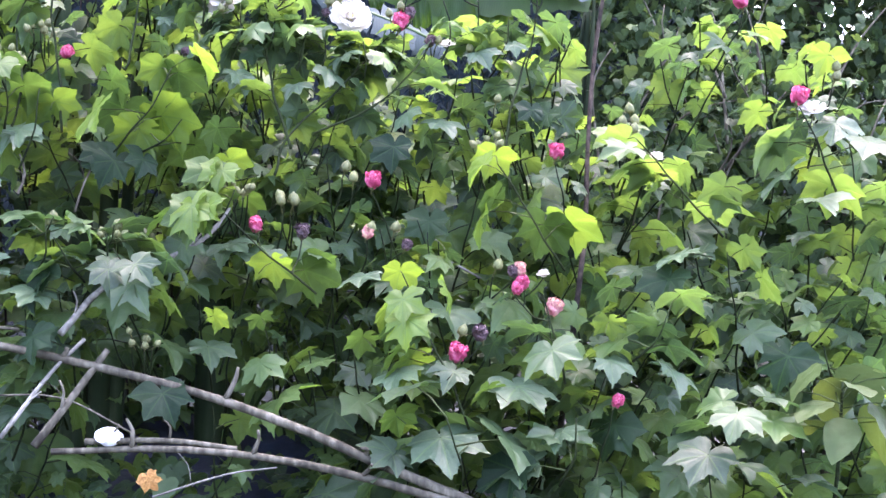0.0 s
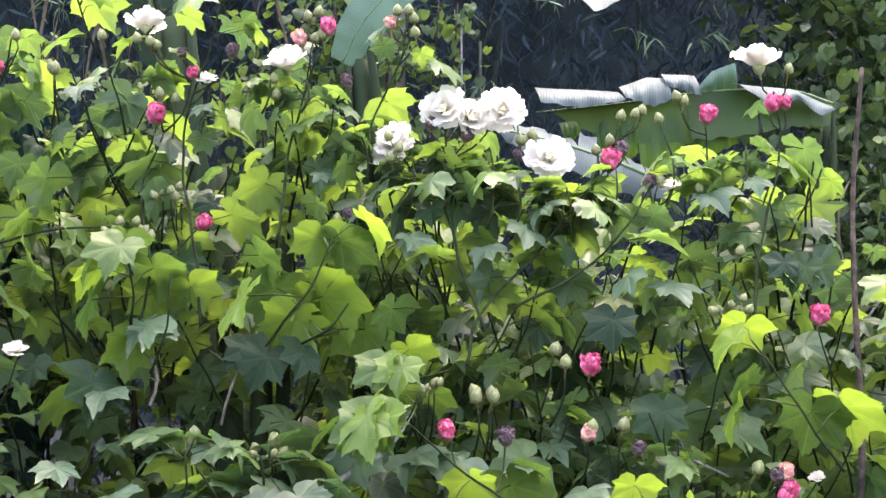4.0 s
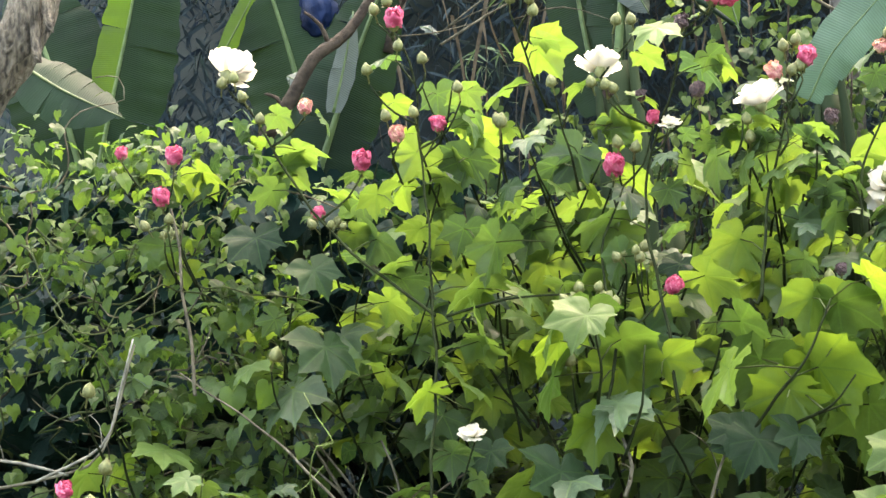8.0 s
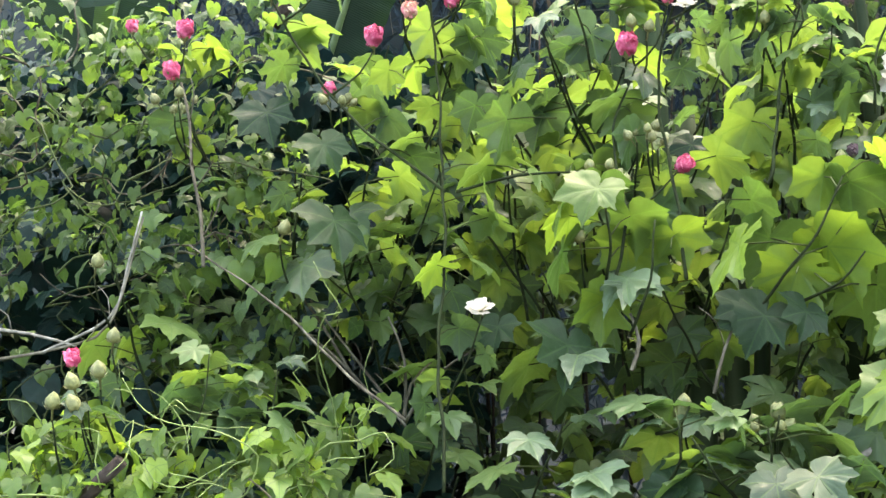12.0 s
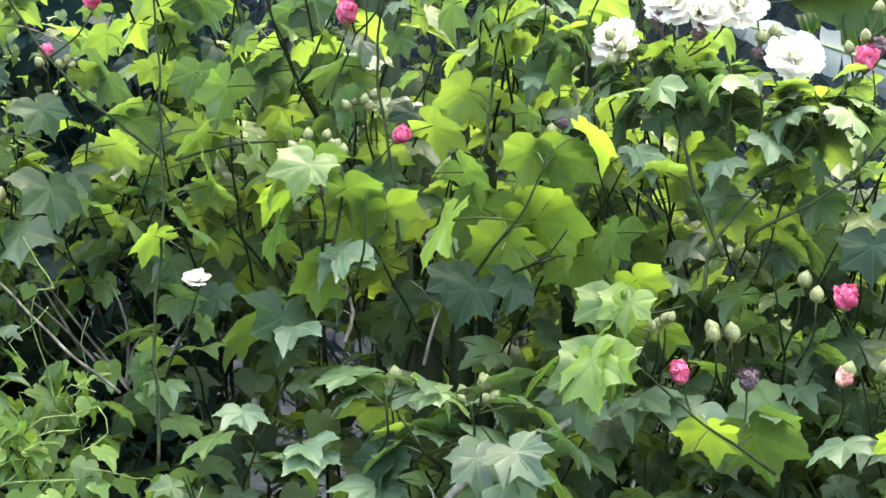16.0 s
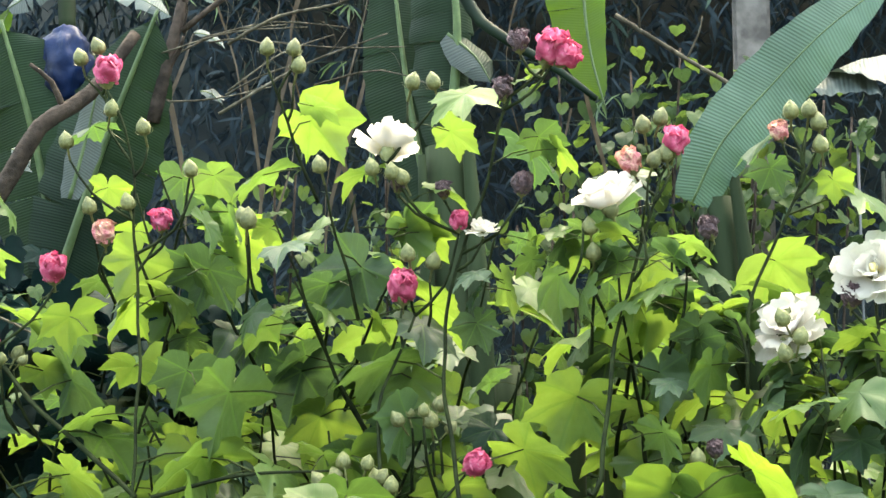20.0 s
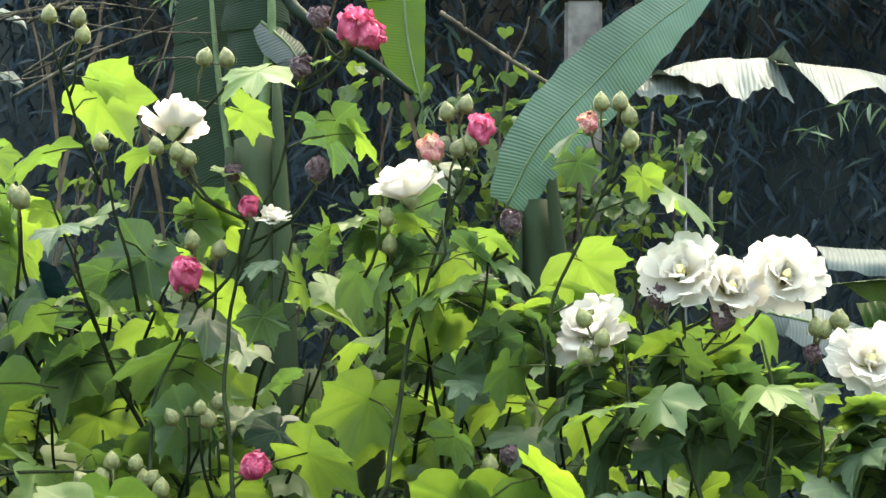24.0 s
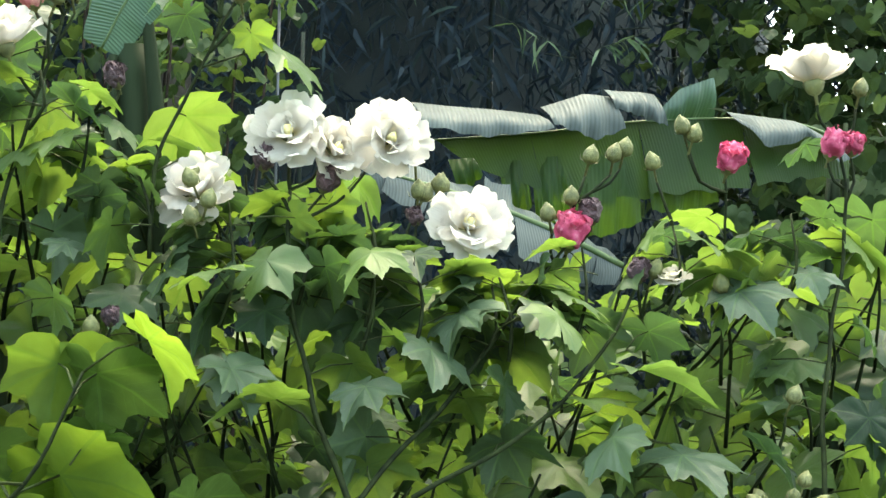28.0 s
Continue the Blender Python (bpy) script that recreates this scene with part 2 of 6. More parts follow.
M_BUD = surface_material("bud_skin", [(0.3, (0.062, 0.07, 0.02)), (0.7, (0.12, 0.124, 0.04))], 4, 0.7, 0.25, 0.015)
M_BANANA_RIB = surface_material("banana_midrib", [(0.3, (0.04, 0.065, 0.025)), (0.7, (0.075, 0.11, 0.045))], 30, 0.5, gloss=0.2)
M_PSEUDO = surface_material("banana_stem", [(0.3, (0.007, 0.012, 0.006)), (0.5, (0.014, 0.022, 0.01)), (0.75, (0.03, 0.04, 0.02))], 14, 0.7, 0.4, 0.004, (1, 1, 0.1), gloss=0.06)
M_DRY = surface_material("dry_leaf", [(0.3, (0.024, 0.02, 0.015)), (0.7, (0.065, 0.055, 0.04))], 30, 0.9, share=0.1, glow=(0.2, 0.15, 0.08), gloss=0.15)
M_GROUND = surface_material("leaf_litter_soil", [(0.3, (0.014, 0.015, 0.014)), (0.5, (0.028, 0.031, 0.026)), (0.7, (0.045, 0.052, 0.038))], 9, 0.95, 0.9, 0.03, detail=10)
# The trees' shade is put into this near-black, bluish bank colour.
M_BANK = surface_material("bank_in_shade", [(0.3, (0.0075, 0.0115, 0.0125)), (0.5, (0.0105, 0.0155, 0.0165)), (0.7, (0.015, 0.022, 0.022))], 3, 0.95, 0.5, 0.05, detail=8, gloss=0.1)
M_CULM = surface_material("bamboo_culm", [(0.3, (0.008, 0.013, 0.01)), (0.7, (0.02, 0.028, 0.02))], 16, 0.6, gloss=0.1)
M_BLUE = surface_material("blue_plastic", [(0.3, (0.001, 0.004, 0.016)), (0.7, (0.002, 0.012, 0.05))], 20, 0.5, 0.7, 0.01, gloss=0.15)
M_NAVY = surface_material("navy_tarp", [(0.3, (0.003, 0.005, 0.012)), (0.7, (0.008, 0.013, 0.03))], 20, 0.8, 0.7, 0.01)
M_PLASTIC = surface_material("white_plastic", [(0.3, (0.66, 0.67, 0.68)), (0.7, (0.8, 0.8, 0.8))], 20, 0.4, 0.4, 0.004)
M_CONCRETE = surface_material("weathered_concrete", [(0.3, (0.05, 0.046, 0.042)), (0.7, (0.12, 0.11, 0.1))], 25, 0.9, 0.5, 0.004, gloss=0.15)
M_METAL = surface_material("galvanised_pole", [(0.3, (0.045, 0.05, 0.055)), (0.7, (0.085, 0.09, 0.1))], 30, 0.5, 0.2, 0.001)


# ---- makers ----
def mesh_of(name, verts, faces, mats, uvs=None, smooth=True, face_mats=None):
    me = bpy.data.meshes.new(name)
    me.from_pydata(verts, [], faces)
    for m in mats:
        me.materials.append(m)
    if face_mats is not None:
        me.polygons.foreach_set("material_index", face_mats)
    if smooth:
        me.polygons.foreach_set("use_smooth", [True] * len(me.polygons))
    if uvs is not None:
        layer = me.uv_layers.new(name="UVMap")
        idx = np.empty(len(me.loops), dtype=np.int32)
        me.loops.foreach_get("vertex_index", idx)
        layer.data.foreach_set("uv", np.asarray(uvs, dtype=np.float32)[idx].ravel())
    me.update()
    return me


def thing(name, base, label, category, group="", kind=""):
    ob = new(name)
    ob.location = base
    ob.empty_display_size = 0.1
    return tagged(ob, label, category, group, kind)


def under(parent, name, me, m=None, label="", kind=""):
    """A part under a thing that stands unrotated at its base; m is the part's pose in the world."""
    ob = new(name, me)
    ob.parent = parent
    ob.matrix_parent_inverse = Matrix.Translation(-parent.location)
    if m is not None:
        ob.matrix_basis = m
    return tagged(ob, label, "", "", kind)


def under_part(parent, name, me, m, label=""):
    """A sub-part; m is its pose in the part's own frame."""
    ob = new(name, me)
    ob.parent = parent
    ob.matrix_basis = m
    return tagged(ob, label)


def smooth_line(pts, step=0.03):
    """Catmull-Rom through the points, at about even steps."""
    p = [V(q) for q in pts]
    p = [p[0] * 2 - p[1]] + p + [p[-1] * 2 - p[-2]]
    out = []
    for i in range(1, len(p) - 2):
        n = max(2, int((p[i + 1] - p[i]).length / step))
        for k in range(n):
            t = k / n
            out.append(0.5 * ((2 * p[i]) + (p[i + 1] - p[i - 1]) * t + (2 * p[i - 1] - 5 * p[i] + 4 * p[i + 1] - p[i + 2]) * t * t
                              + (3 * p[i] - p[i - 1] - 3 * p[i + 1] + p[i + 2]) * t ** 3))
    out.append(p[-2])
    return out


def tube_data(line, r0, r1, sides=6, wobble=0.0, rr=None):
    verts, faces = [], []
    n = len(line)
    side = None
    for i, q in enumerate(line):
        d = (line[min(i + 1, n - 1)] - line[max(i - 1, 0)]).normalized()
        if side is None:
            side = d.orthogonal().normalized()
        side = (side - d * side.dot(d)).normalized()
        up = d.cross(side)
        r = r0 + (r1 - r0) * i / max(1, n - 1)
        for k in range(sides):
            a = 2 * math.pi * k / sides
            w = r * (1 + (wobble * (rr or rng).uniform(-1, 1) if wobble else 0))
            verts.append(q + side * (w * math.cos(a)) + up * (w * math.sin(a)))
    for i in range(n - 1):
        for k in range(sides):
            a, b = i * sides + k, i * sides + (k + 1) % sides
            faces.append((a, b, b + sides, a + sides))
    faces.append(tuple(range(sides))[::-1])
    faces.append(tuple(range((n - 1) * sides, n * sides)))
    return verts, faces


def tube(name, pts, r0, r1, mat, sides=6, step=0.03, wobble=0.0):
    v, f = tube_data(smooth_line(pts, step), r0, r1, sides, wobble)
    return mesh_of(name, v, f, [mat])


LOBES = ((0, 1.0), (6, 0.88), (10, 0.86), (14, 0.78), (19, 0.74), (24, 0.66), (31, 0.645), (36, 0.71), (41, 0.75), (46, 0.86), (51, 0.98), (56, 0.83), (61, 0.79), (67, 0.69),
         (75, 0.63), (83, 0.62), (91, 0.68), (97, 0.71), (104, 0.8), (110, 0.69), (117, 0.65), (126, 0.61), (136, 0.6), (148, 0.56), (160, 0.47), (171, 0.33), (180, 0.12))
BROAD = ((0, 1.04), (4, 0.92), (8, 0.9), (12, 0.82), (17, 0.8), (23, 0.71), (30, 0.69), (36, 0.75), (40, 0.8), (46, 0.87), (51, 1.02), (55, 0.88), (60, 0.85), (66, 0.74), (75, 0.69), (83, 0.68),
         (91, 0.74), (97, 0.78), (103, 0.88), (109, 0.76), (117, 0.71), (126, 0.68), (136, 0.63), (148, 0.58), (160, 0.48), (171, 0.34), (180, 0.12))
IVY = ((0, 1.0), (12, 0.8), (26, 0.58), (40, 0.55), (54, 0.62), (68, 0.56), (90, 0.55), (115, 0.58), (138, 0.55), (160, 0.42), (180, 0.2))
HEART = ((0, 1.0), (12, 0.88), (28, 0.78), (48, 0.72), (70, 0.7), (95, 0.7), (120, 0.7), (145, 0.64), (165, 0.48), (180, 0.25))


def leaf_data(seed, outline=LOBES, tilt=35.0, droop=0.3, cup=0.1, stalk=0.85, rise=0.3, holes=0, rough=0.05, fold=0.0):
    """A palmate leaf of unit size: the stalk starts at the origin and runs outward along +y, the blade hangs from its end."""
    r = random.Random(seed)
    full = [(a, q) for a, q in outline] + [(360 - a, q) for a, q in reversed(outline[1:-1])]
    n = len(full)
    skew, wave, ph = r.uniform(-0.14, 0.14), r.uniform(0.0, 0.14), r.uniform(0, 6)
    verts, uvs = [(0.0, 0.0, 0.0)], [(0.0, 0.0)]
    for ring in (0.6, 1.0):
        for a, q in full:
            th = radians(a)
            q2 = q * (1 + r.uniform(-rough, rough)) * (1 + skew * math.sin(th))
            if ring < 1:
                q2 = q2 * 0.55 + 0.45 * 0.62 if 20 < a < 340 and a < 150 or a > 210 else q2
            x, y = q2 * ring * math.sin(th), q2 * ring * math.cos(th)
            rr = math.hypot(x, y)
            lobe = min(abs(((a + 180) % 360) - 180 - b) for b in (0, 50, -50, 104, -104)) / 25
            z = 0.1 * rr * min(1, lobe) - droop * rr * rr + cup * x * x + fold * abs(x) + wave * math.sin(3 * th + ph) * rr + r.uniform(-0.03, 0.03) * ring
            verts.append((x, y, z))
            uvs.append((x, y))
    faces = [(0, 1 + (k + 1) % n, 1 + k) for k in range(n)]
    for j in range(1):
        o, p = 1 + j * n, 1 + (j + 1) * n
        faces += [(o + k, o + (k + 1) % n, p + (k + 1) % n, p + k) for k in range(n)]
    for _ in range(holes):
        faces.pop(r.randrange(0, len(faces)))
    end = V((0, stalk, rise))
    turn = Matrix.Translation(end) @ pose(0, 0, 0, -tilt)
    verts = [turn @ V(v) for v in verts]
    nblade = len(faces)
    if stalk > 0:
        line = [V((0, 0, 0)), V((0, stalk * 0.5, rise * 0.75)), end]
        tv, tf = tube_data(line, 0.022, 0.014, 3)
        o = len(verts)
        verts += tv
        uvs += [(0.3, -0.02)] * len(tv)
        faces += [tuple(o + i for i in f) for f in tf]
    return [tuple(v) for v in verts], faces, uvs, [0] * nblade + [1] * (len(faces) - nblade)


LEAF_KINDS = [leaf_data(100 + i, LOBES if i % 3 == 2 else BROAD, tilt=t * 0.78, droop=d, cup=c, holes=h, stalk=s, rise=ri, fold=fo) for i, (t, d, c, h, s, ri, fo) in enumerate((
    (30, 0.3, 0.10, 0, 1.1, 0.35, 0.0), (45, 0.3, -0.1, 0, 1.0, 0.3, 0.12), (60, 0.2, 0.15, 1, 1.2, 0.2, 0.0), (70, 0.2, -0.12, 0, 1.0, 0.1, 0.15),
    (82, 0.12, 0.1, 0, 1.2, 0.15, 0.08), (15, 0.4, 0.2, 2, 0.8, 0.4, 0.25), (50, 0.3, -0.15, 0, 1.3, 0.3, -0.12), (92, 0.1, 0.15, 1, 1.0, 0.2, 0.0),
    (5, 0.35, 0.1, 0, 0.9, 0.2, 0.2), (40, 0.2, 0.0, 3, 1.3, 0.3, -0.2), (65, 0.3, 0.1, 0, 0.9, 0.4, 0.25), (22, 0.15, -0.2, 0, 1.1, 0.15, 0.1), (75, 0.25, 0.1, 2, 1.3, 0.3, -0.1), (35, 0.4, 0.1, 1, 1.1, 0.45, 0.1)))]
NK = len(LEAF_KINDS)
FLAT_KINDS = (0, 5, 8, 11, 13)  # blades held out near the level
LEAF_MESHES = [mesh_of("leaf", v, f, [M_LEAF, M_PETIOLE], uv, True, fm) for v, f, uv, fm in LEAF_KINDS]
YOUNG_MESHES, OLD_SHADED_MESHES, BRIGHT_MESHES, SHEEN_MESHES = [[mesh_of("leaf", v, f, [mat, M_PETIOLE], uv, True, fm) for v, f, uv, fm in LEAF_KINDS] for mat in (M_YOUNG, M_OLD_SHADED, M_BRIGHT, M_SHEEN)]


def leaf_mass(parent, name, kinds, poses, mats, label=""):
    """Many leaves joined into one part; poses: (kind, 4x4 matrix) each."""
    by = {}
    for k, m in poses:
        by.setdefault(k, []).append(m)
    V0, F0, U0, FM, off = [], [], [], [], 0
    for k in sorted(by):
        v, f, uv, fm = kinds[k]
        v4 = np.c_[np.array(v), np.ones(len(v))]
        ms = np.array([np.array(m) for m in by[k]])
        w = np.einsum("nij,vj->nvi", ms, v4)[:, :, :3].reshape(-1, 3)
        V0.append(w)
        U0.append(np.tile(np.array(uv), (len(ms), 1)))
        for i in range(len(ms)):
            F0 += [tuple(off + i * len(v) + j for j in q) for q in f]
            FM += fm
        off += len(w)
    me = mesh_of(name, np.concatenate(V0).tolist(), F0, mats, np.concatenate(U0), True, FM)
    return under(parent, name, me, None, label, "stuff")


def place(p, az, size, pitch=0.0, roll=0.0):
    """A leaf's pose: its stalk starts at p and points to the compass angle az (0 = +y, away; 180 = to the camera)."""
    return Matrix.Translation(p) @ pose(0, 0, 0, 0, 0, az) @ pose(0, 0, 0, pitch, roll, 0) @ Matrix.Diagonal((size, size, size, 1))


# petals, blooms and buds
def petal_data(seed, width=0.75, cup=0.35, ruffle=0.1, curl=0.15):
    r = random.Random(seed)
    ph = [r.uniform(0, 6.28) for _ in range(4)]
    nu, nv = 7, 8
    verts, faces = [], []
    for j in range(nv + 1):
        t = j / nv
        w = width * (0.12 + 0.88 * math.sin(min(1, t * 1.15) * math.pi * 0.5) ** 1.2) * (1 if t < 0.8 else math.sqrt(max(0.0, 1 - ((t - 0.8) / 0.235) ** 2)))
        for i in range(nu + 1):
            s = i / nu * 2 - 1
            e = (abs(s) ** 2 * 0.6 + 0.6 * t * t)
            z = cup * (t * t * 0.55 + s * s * 0.35 * w) - curl * max(0, t - 0.65) * 3 * (t - 0.65)
            z += ruffle * e * (math.sin(s * 5 + ph[0] + t * 3) * 0.5 + math.sin(s * 9 + ph[1]) * 0.35 * t + math.sin(t * 8 + ph[2]) * 0.3)
            verts.append((s * w * 0.5, t * (1 + 0.05 * math.sin(s * 7 + ph[3]) * t), z))
    for j in range(nv):
        for i in range(nu):
            a = j * (nu + 1) + i
            faces.append((a, a + 1, a + nu + 2, a + nu + 1))
    return verts, faces


def lathe_data(profile, sides, bulge=0.0, lobes=5):
    verts, faces = [], []
    for r, z in profile:
        for k in range(sides):
            a = 2 * math.pi * k / sides
            q = r * (1 + bulge * math.cos(lobes * a))
            verts.append((q * math.cos(a), q * math.sin(a), z))
    for i in range(len(profile) - 1):
        for k in range(sides):
            a, b = i * sides + k, i * sides + (k + 1) % sides
            faces.append((a, b, b + sides, a + sides))
    faces.append(tuple(range(sides))[::-1])
    faces.append(tuple(range((len(profile) - 1) * sides, len(profile) * sides)))
    return verts, faces


PETAL = {}
for key, mat in (("white", M_WHITE), ("pink", M_PINK), ("salmon", M_SALMON), ("dead", M_DEAD)):
    PETAL[key] = [mesh_of("petal", *petal_data(i, 1.08 if key == "white" else 0.8, 0.3 if key == "white" else 0.6,
                                                0.12 if key == "white" else 0.34), [mat]) for i in range(4)]
STAMEN = mesh_of("stamen", *lathe_data([(0.05, 0), (0.06, 0.1), (0.1, 0.2), (0.14, 0.34), (0.12, 0.48), (0.03, 0.55)], 9, 0.25, 3), [M_CREAM])
CALYX = mesh_of("calyx", *lathe_data([(0.04, -0.42), (0.045, -0.2), (0.16, -0.12), (0.22, 0.0), (0.26, 0.14), (0.22, 0.16)], 10, 0.1), [M_BUD])


def core_mesh(seed, mat):
    r = random.Random(seed)
    bm = bmesh.new()
    bmesh.ops.create_icosphere(bm, subdivisions=3, radius=0.4)
    o = V((r.uniform(0, 9), r.uniform(0, 9), r.uniform(0, 9)))
    for v in bm.verts:
        a = math.atan2(v.co.y, v.co.x)
        fold = math.sin(a * 3 + v.co.z * 9) * 0.11 + noise.noise(v.co * 4 + o) * 0.2 + noise.noise(v.co * 11 + o) * 0.04
        v.co *= 1 + fold
        v.co.z = v.co.z * 0.95 + 0.4
    me = bpy.data.meshes.new("bloom")
    bm.to_mesh(me)
    bm.free()
    me.materials.append(mat)
    me.polygons.foreach_set("use_smooth", [True] * len(me.polygons))
    return me


CORES = {k: [core_mesh(i, m) for i in range(2)] for k, m in (("pink", M_PINK), ("salmon", M_SALMON), ("dead", M_DEAD))}


def aim(p, d):
    """A pose at p whose +z points along d."""
    return Matrix.Translation(p) @ V(d).to_track_quat("Z", "Y").to_matrix().to_4x4()


def stalk_below(shrub, p, gap=0.042, long=1.0):
    """The leafy shoot that carries a bloom at p."""
    near = [q for q in STEM_POINTS if 0.05 < (q - p).length < 0.22 and q.z < p.z - 0.035 and abs(q.x - p.x) < (p.z - q.z) * 1.3]
    if near:
        q = min(near, key=lambda c: (c - p).length)
        bend = V((rng.uniform(-0.012, 0.012), 0, -0.25 * (p - q).length * rng.uniform(0.2, 0.8)))
        SHRUB_OF[shrub].stem([q, q.lerp(p, 0.55) + bend, p], 0.0045, 0.003, None, gap * 1.3, (0.05, 0.08), 0.1, end=0.8)
        return
    lean = rng.choice((-1, 1)) * rng.uniform(0.04, 0.2)
    line = [p + V((lean, 0.16, -0.42)) * long, p + V((lean * 0.4, 0.05, -0.17)) * long, p]
    SHRUB_OF[shrub].stem(line, 0.0055, 0.003, None, gap * 0.85, (0.05, 0.088), 0.05, end=0.88)


SHRUB_OF, BLOOMS, STEM_POINTS, SHOWN = {}, [], [], []
HOLLOWS = ((-1.62, -1.25, 1.1, 1.52), (0.2, 0.85, 0.34, 0.72))  # shaded gaps beside the trunk and under the cut branches


def open_flower(shrub, p, size, d, label="open double white flower", lift=0):
    """An open double bloom, about size across, facing along d."""
    s = size * 0.5
    BLOOMS.append((V(p), s * 0.55))
    stalk_below(shrub, V(p) - V(d).normalized() * s * 0.4)
    ob = under(shrub, "flower", STAMEN, aim(p, d) @ pose(0, 0, 0, 0, 0, rng.uniform(0, 360)) @ Matrix.Diagonal((s, s, s, 1)), label)
    under_part(ob, "calyx", CALYX, pose(0, 0, -0.08))
    for n, tilt, sc, off in ((6, 4, 1.05, 0), (5, 26, 0.98, 30), (4, 48, 0.82, 10), (4, 66, 0.6, 40)):
        for k in range(n):
            m = pose(0, 0, 0.02 * tilt / 30, 0, 0, 360 / n * k + off + rng.uniform(-10, 10)) @ pose(0, 0.03, 0, tilt + lift * (1 - tilt / 90) + rng.uniform(-14, 14), rng.uniform(-14, 14), 0)
            q = sc * rng.uniform(0.82, 1.1)
            under_part(ob, "petal", rng.choice(PETAL["white"]), m @ Matrix.Diagonal((q, q, q, 1)))
    return ob


def closed_flower(shrub, p, size, d=(0, 0, 1), tone="pink"):
    """A spent bloom, rolled into a crumpled ball."""
    s = size
    BLOOMS.append((V(p), s * 0.3))
    stalk_below(shrub, V(p) - V(d).normalized() * s * 0.6)
    label = {"pink": "wilted deep pink flower rolled into a ball", "salmon": "fading salmon flower", "dead": "shrivelled dark purple bloom"}[tone]
    ob = under(shrub, "wilted_flower", rng.choice(CORES[tone]), aim(p, d) @ pose(0, 0, -0.38 * s, 0, 0, rng.uniform(0, 360)) @ Matrix.Diagonal((s, s, s, 1)), label)
    under_part(ob, "calyx", CALYX, pose(0, 0, 0.05) @ Matrix.Diagonal((1.1, 1.1, 1.1, 1)))
    for n, tilt, rad, sc in ((5, 70, 0.24, 0.74), (5, 84, 0.27, 0.76), (4, 99, 0.3, 0.7)):
        for k in range(n):
            m = pose(0, 0, 0.02, 0, 0, 360 / n * k + rng.uniform(-15, 15)) @ pose(0, rad, 0, tilt + rng.uniform(-8, 14), rng.uniform(-10, 10), 0)
            under_part(ob, "petal", rng.choice(PETAL[tone]), m @ Matrix.Diagonal((sc, sc, sc, 1)))
    return ob


BUD = [mesh_of("bud", *lathe_data([(0.07, -0.9), (0.075, -0.1), (0.3, 0.0), (0.44, 0.22), (0.47, 0.45), (0.4, 0.7), (0.25, 0.9), (0.1, 1.06), (0.015, 1.14)], 15, b), [M_BUD]) for b in (0.07, 0.12)]
bract_v, bract_f = [], []
for k in range(8):
    a = 2 * math.pi * k / 8
    o = len(bract_v)
    c, s_ = math.cos(a), math.sin(a)
    for r0, z, w in ((0.2, -0.05, 0.07), (0.55, 0.1, 0.06), (0.66, 0.4, 0.005)):
        bract_v += [(r0 * c - w * s_, r0 * s_ + w * c, z), (r0 * c + w * s_, r0 * s_ - w * c, z)]
    bract_f += [(o, o + 1, o + 3, o + 2), (o + 2, o + 3, o + 5, o + 4)]
BRACTS = mesh_of("epicalyx", bract_v, bract_f, [M_BUD])


def bud(shrub, p, size, d=(0, 0, 1), carried=True):
    s = size * 0.93
    foot = V(p) - V(d).normalized() * s * 0.85
    if carried:
        if p[2] > top_of(p[0]) - 0.12:
            stalk_below(shrub, foot, 0.05, 0.5)
        else:
            SHRUB_OF[shrub].stem([foot + V((rng.uniform(-0.03, 0.03), 0.07, -0.12)), foot + V((0, 0.02, -0.05)), foot], 0.005, 0.003, None, 0)
    ob = under(shrub, "bud", rng.choice(BUD), aim(p, d) @ pose(0, 0, 0, 0, 0, rng.uniform(0, 90)) @ Matrix.Diagonal((s, s, s, 1)), "plump pale green flower bud")
    under_part(ob, "epicalyx", BRACTS, pose(0, 0, 0))
    return ob


def buds_round(shrub, p, n, size=0.03, spread=0.05):
    """A cluster of buds about the end of a shoot."""
    for k in range(n):
        a = 6.283 * k / n + rng.uniform(-0.4, 0.4)
        off = V((math.cos(a), math.sin(a), rng.uniform(-0.2, 0.9))) * spread * rng.uniform(0.6, 1.1)
        bud(shrub, V(p) + off, size * rng.uniform(0.75, 1.15), (off.normalized() + V((0, 0, 1.2))).normalized(), k % 2 == 0)


